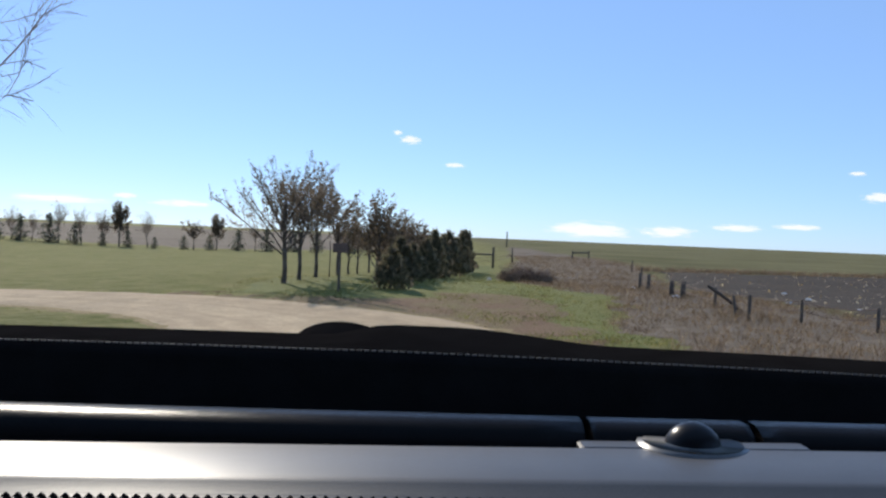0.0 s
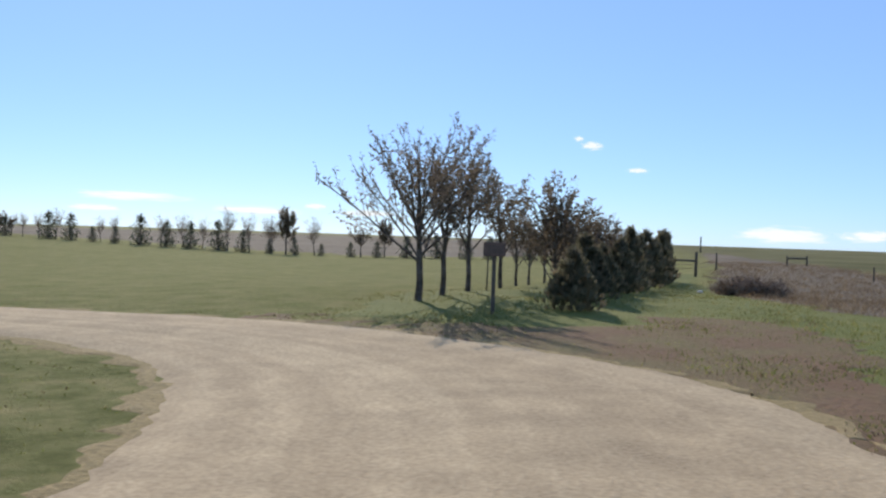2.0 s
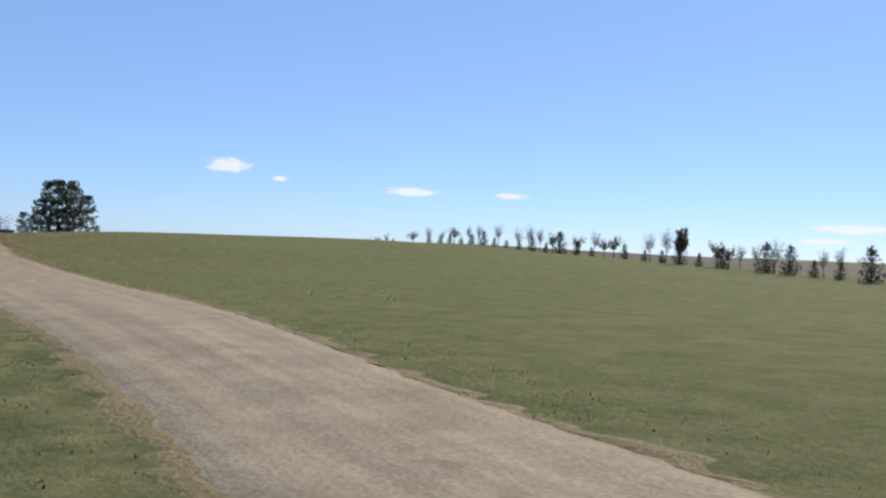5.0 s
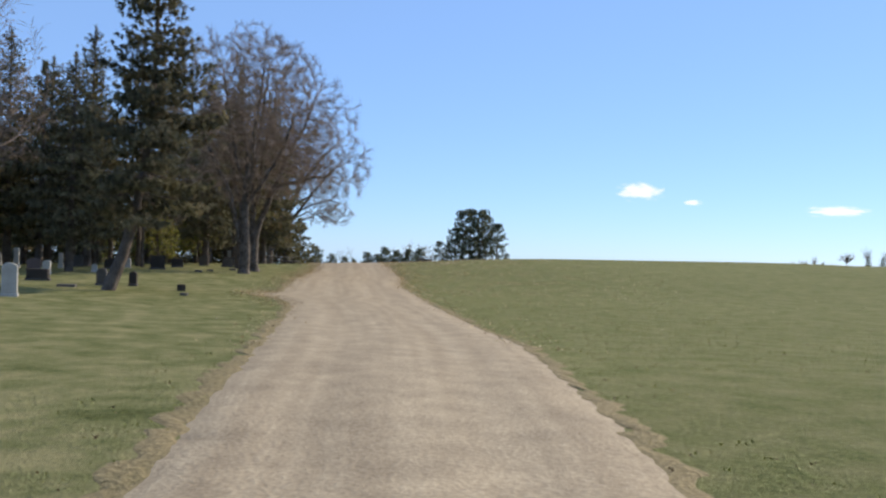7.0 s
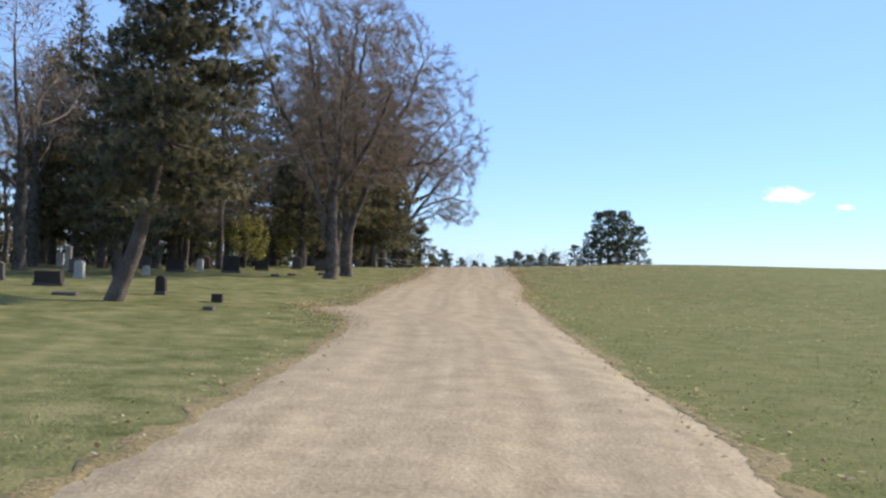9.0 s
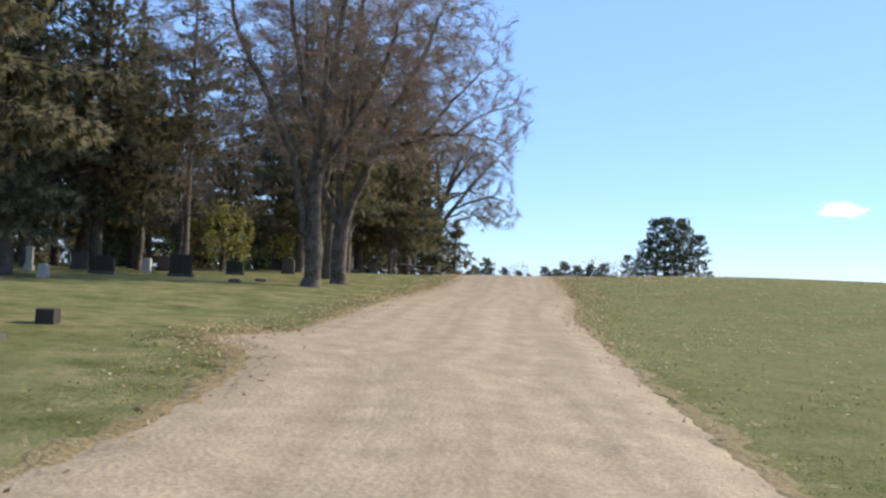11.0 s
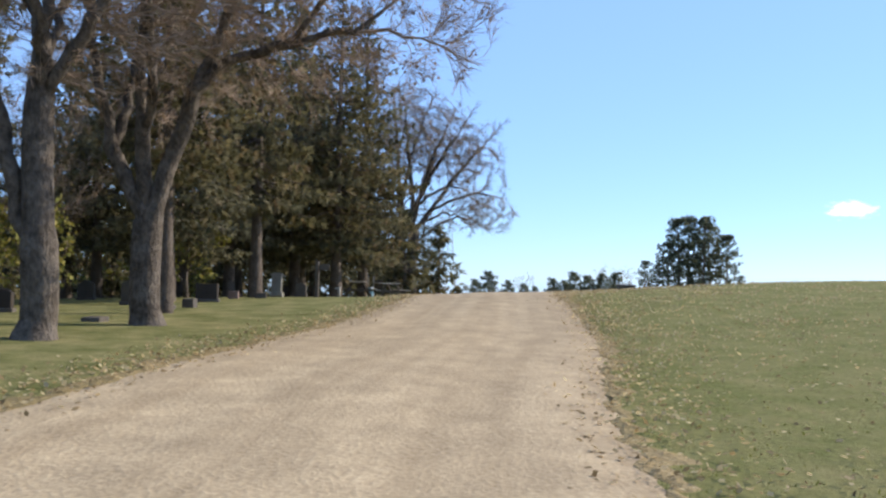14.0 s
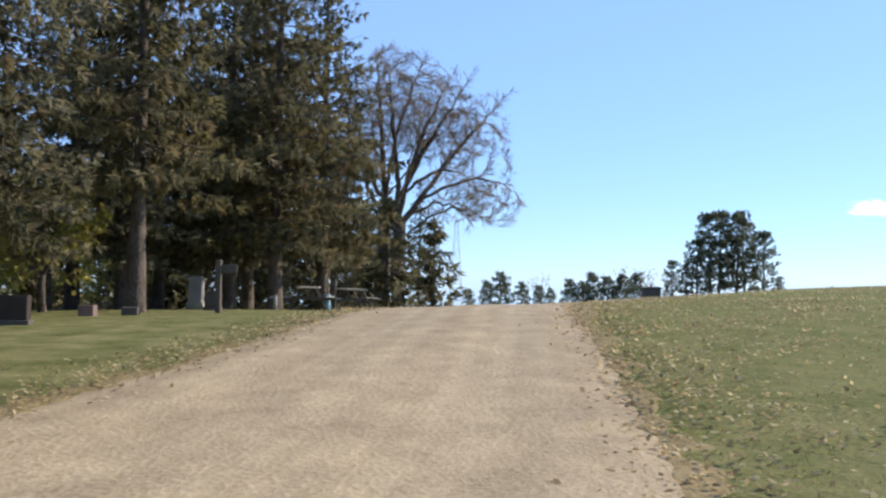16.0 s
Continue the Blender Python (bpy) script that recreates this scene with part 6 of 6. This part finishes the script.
# ---- the car in which the drive begins, standing where it sets out ----
DASH = surface("black_grained_dash", [(0.3, (0.005, 0.0045, 0.0043)), (0.7, (0.014, 0.0128, 0.0122))], [(0.3, (0.006, 0.0055, 0.0053)), (0.7, (0.012, 0.011, 0.0106))], 900, 30, 0.45, 0.25, 0.0006)
DASH.node_tree.nodes["Principled BSDF"].inputs["Specular IOR Level"].default_value = 0.0
TRIM = surface("black_trim_plastic", [(0.3, (0.006, 0.006, 0.006)), (0.7, (0.013, 0.012, 0.012))], [(0.3, (0.007, 0.007, 0.007)), (0.7, (0.012, 0.011, 0.011))], 900, 30, 0.26, 0.35, 0.0005)
TRIM.node_tree.nodes["Principled BSDF"].inputs["Specular IOR Level"].default_value = 0.03
DASH_GREY = surface("grey_soft_plastic", [(0.3, (0.052, 0.05, 0.047)), (0.7, (0.088, 0.084, 0.078))], [(0.3, (0.058, 0.055, 0.051)), (0.7, (0.083, 0.079, 0.073))], 900, 30, 0.42, 0.2, 0.0004)
SATIN = surface("satin_ring", [(0.3, (0.07, 0.07, 0.07)), (0.7, (0.13, 0.13, 0.125))], [(0.3, (0.08, 0.08, 0.08)), (0.7, (0.12, 0.12, 0.115))], 300, 30, 0.3, 0.1, 0.0003)
STITCH = surface("grey_thread", [(0.3, (0.05, 0.048, 0.047)), (0.7, (0.10, 0.097, 0.095))], [(0.3, (0.06, 0.058, 0.057)), (0.7, (0.09, 0.087, 0.085))], 400, 30, 0.8, 0.1, 0.0004)
GLOSS_BLACK = surface("black_gloss", [(0.3, (0.008, 0.008, 0.009)), (0.7, (0.016, 0.016, 0.017))], [(0.3, (0.009, 0.009, 0.01)), (0.7, (0.015, 0.015, 0.016))], 60, 20, 0.3, 0.02, 0.0002)
GLOSS_BLACK.node_tree.nodes["Principled BSDF"].inputs["Specular IOR Level"].default_value = 0.12
CAR_PAINT = surface("dark_car_paint", [(0.3, (0.014, 0.015, 0.018)), (0.7, (0.024, 0.025, 0.03))], [(0.3, (0.015, 0.016, 0.019)), (0.7, (0.023, 0.024, 0.029))], 80, 3, 0.22, 0.02, 0.0005)
RUBBER = surface("tyre_rubber", [(0.3, (0.012, 0.012, 0.012)), (0.7, (0.03, 0.03, 0.03))], [(0.3, (0.015, 0.015, 0.015)), (0.7, (0.035, 0.033, 0.03))], 60, 5, 0.85, 0.4, 0.003)
ALLOY = surface("wheel_alloy", [(0.3, (0.38, 0.38, 0.39)), (0.7, (0.52, 0.52, 0.53))], [(0.3, (0.4, 0.4, 0.41)), (0.7, (0.5, 0.5, 0.51))], 60, 5, 0.35, 0.05, 0.001, 0.5, 0.9)


def extruded(profile, xs, lift=None):
    """A shell: the (y, z) profile drawn across the car at each x; lift(x, y) raises it."""
    s = Shape()
    n = len(profile)
    for x in xs:
        for y, z in profile:
            s.v.append(Vector((x, y, z + (lift(x, y) if lift else 0.0))))
    for i in range(len(xs) - 1):
        for k in range(n - 1):
            a = i * n + k
            s.f.append((a, a + 1, a + n + 1, a + n))
            s.m.append(0)
    for i in (0, len(xs) - 1):
        s.f.append(tuple(i * n + k for k in range(n)))
        s.m.append(0)
    return s


def hump(x, y):
    up, down = min(1.0, max(0.0, (x + 0.11) / 0.065)), min(1.0, max(0.0, (x - 0.015) / 0.155))
    k = up * up * (3 - 2 * up) * (1 - down * down * (3 - 2 * down)) * min(1.0, max(0.0, (y - 0.79) / 0.08))
    return 0.0055 + 0.0115 * k - 0.012 * (x / 0.75) ** 2


def car_at_start():
    car = root("car", "dark car with a black padded dashboard, standing on the gravel", "car")
    across = [-0.76 + 0.02 * i for i in range(69)]
    pad = part("upper_dash", extruded([(0.66, 1.02), (0.66, 1.134), (0.775, 1.134), (0.78, 1.192), (0.786, 1.198), (0.80, 1.2005), (0.84, 1.201), (0.88, 1.2015), (0.905, 1.201), (0.93, 1.195), (0.97, 1.17), (1.02, 1.10), (1.03, 1.02)], across, hump), DASH, car, "black grained padded dash top with a raised hump")
    st = Shape()
    for i in range(222):
        x = -0.75 + 0.006 * i
        st.box((x, 0.7925, 1.2003 + hump(x, 0.7925)), (0.0042, 0.0016, 0.0012))
    part("stitching", st, STITCH, pad, "row of grey seam stitches", smooth=False)
    sm = Shape()
    prof = [(0.0, 0.035), (0.03, 0.045), (0.06, 0.042), (0.1, 0.02), (0.12, 0.0)]
    for i in range(13):
        t = -1 + i / 6
        w = math.sqrt(max(0.0, 1 - t * t))
        for y, z in prof:
            sm.v.append(Vector((-0.103 + 0.055 * t, 0.96 + y, 1.166 + z * (0.25 + 0.75 * w))))
    for i in range(12):
        for k in range(4):
            a = i * 5 + k
            sm.f.append((a, a + 1, a + 6, a + 5))
            sm.m.append(0)
    part("wiper_cowl", sm, DASH, car, "low black cowl hump before the windscreen")
    deck = part("lower_dash", extruded([(0.20, 0.95), (0.21, 1.15), (0.23, 1.165), (0.488, 1.167), (0.495, 1.172), (0.503, 1.1735), (0.57, 1.175), (0.582, 1.172), (0.59, 1.165), (0.66, 1.13), (0.66, 0.95)], across, lambda x, y: -0.004 + 0.029 * (x + 0.24)), DASH_GREY, car, "grey soft plastic shelf of the dash")
    for lo, hi in ((-0.755, 0.094), (0.099, 0.201), (0.206, 0.6)):
        xs = [lo + (hi - lo) * i / 24 for i in range(25)]
        part("trim_roll", extruded([(0.588, 1.160), (0.590, 1.171), (0.597, 1.179), (0.610, 1.1835), (0.628, 1.1835), (0.642, 1.178), (0.652, 1.168), (0.655, 1.14)], xs, lambda x, y: 0.0157 * (x + 0.24)), TRIM, deck, "rounded black trim roll")
    ring = Shape()
    ring.tube([Vector((0.158, 0.582, z)) for z in (1.180, 1.1835, 1.1842, 1.1825)], [0.035, 0.0335, 0.0305, 0.018], 28)
    sensor = part("sensor_ring", ring, SATIN, deck, "raised satin ring round the light sensor")
    dome = Shape()
    dome.tube([Vector((0.158, 0.582, 1.1795 + 0.0172 * math.sin(a))) for a in [math.pi / 2 * i / 7 for i in range(8)]], [0.0175 * math.cos(math.pi / 2 * i / 7) + 0.0003 for i in range(8)], 24)
    part("light_sensor", dome, GLOSS_BLACK, deck, "small black glossy sensor dome")
    plate = Shape()
    tilt = Euler((0, -math.atan(0.029), 0)).to_matrix()
    plate.box((0.158, 0.581, 1.1788), (0.14, 0.02, 0.008), turn=tilt, bevel=0.0015)
    part("sensor_plate", plate, DASH_GREY, deck, "low grey plate under the light sensor", smooth=False)
    mesh = Shape()
    for j in range(47):
        for i in range(150):
            x, y = -0.45 + 0.006 * i + (0.003 if j % 2 else 0.0), 0.25 + 0.005 * j
            b = len(mesh.v)
            z = 1.167 - 0.004 + 0.029 * (x + 0.24)
            mesh.v += [Vector((x - 0.002, y - 0.0018, z)), Vector((x + 0.002, y - 0.0018, z)), Vector((x + 0.002, y + 0.0018, z)), Vector((x - 0.002, y + 0.0018, z)), Vector((x, y, z + 0.0022))]
            mesh.f += [(b, b + 1, b + 4), (b + 1, b + 2, b + 4), (b + 2, b + 3, b + 4), (b + 3, b, b + 4)]
            mesh.m += [0] * 4
    part("speaker_grille", mesh, DASH, deck, "woven black speaker grille", smooth=False)
    # body below the line of the dash
    side = [(-2.2, 0.34), (-2.3, 0.6), (-2.2, 0.98), (-1.4, 1.0), (0.2, 1.0), (1.0, 1.02), (1.1, 1.0), (1.7, 0.95), (2.15, 0.84), (2.3, 0.66), (2.28, 0.4), (2.1, 0.3), (-2.0, 0.3), (-2.2, 0.34)]
    wid = [-0.98, -0.94, -0.86, -0.4, 0.0, 0.4, 0.86, 0.94, 0.98]
    body = Shape()
    for x in wid:
        k = 1 - 0.06 * max(0, abs(x) - 0.86) / 0.12
        for y, z in side:
            body.v.append(Vector((x - 0.35, y * (1 - 0.05 * (x / 0.98) ** 4), 0.3 + (z - 0.3) * k - 0.015 * (x / 0.98) ** 2)))
    n = len(side)
    for i in range(len(wid) - 1):
        for k in range(n - 1):
            a = i * n + k
            inside_cabin = side[k][0] >= -1.5 and side[k + 1][0] <= 0.25 and side[k][1] > 0.9 and abs(wid[i] + wid[i + 1]) < 1.7
            if not inside_cabin:
                body.f.append((a, a + 1, a + n + 1, a + n))
                body.m.append(0)
    for i in (0, len(wid) - 1):
        body.f.append(tuple(i * n + k for k in range(n - 1)))
        body.m.append(0)
    part("body", body, CAR_PAINT, car, "dark painted lower body and bonnet")
    roof = extruded([(-1.75, 1.60), (-1.5, 1.645), (-0.8, 1.67), (0.0, 1.65), (0.36, 1.60), (0.36, 1.575), (0.0, 1.62), (-0.8, 1.64), (-1.5, 1.615), (-1.74, 1.575)],
                    [-1.1, -1.0, -0.7, -0.33, 0.04, 0.34, 0.44], lambda x, y: -0.05 * ((x + 0.33) / 0.77) ** 4)
    part("roof", roof, CAR_PAINT, car, "dark painted roof")
    for sx in (-1, 1):
        for foot, head in (((0.94 * sx - 0.33, 1.12, 1.0), (0.74 * sx - 0.33, 0.33, 1.57)), ((0.95 * sx - 0.33, -0.35, 0.97), (0.76 * sx - 0.33, -0.4, 1.59)), ((0.93 * sx - 0.33, -2.0, 0.97), (0.72 * sx - 0.33, -1.65, 1.58))):
            p = Shape()
            p.tube([Vector(foot), Vector(foot).lerp(Vector(head), 0.5) + Vector((0.02 * sx, 0.03, 0.02)), Vector(head)], [0.05, 0.042, 0.045], 8, cap=True)
            part("pillar", p, CAR_PAINT, car, "dark roof pillar")
    for x in (-1.2, 0.52):
        for y in (-1.4, 1.45):
            t = Shape()
            t.tube([Vector((x + d, y, 0.33)) for d in (-0.1, -0.09, -0.05, 0.05, 0.09, 0.1)], [0.24, 0.31, 0.33, 0.33, 0.31, 0.24], 28)
            w = part("wheel", t, RUBBER, car, "black rubber tyre")
            r = Shape()
            r.tube([Vector((x + d, y, 0.33)) for d in (-0.095, -0.08, 0.08, 0.095)], [0.23, 0.24, 0.24, 0.23], 20, cap=True)
            part("rim", r, ALLOY, w, "alloy rim")
    car.location = (0.0, 0.0, 0.0)
    return car


car_at_start()
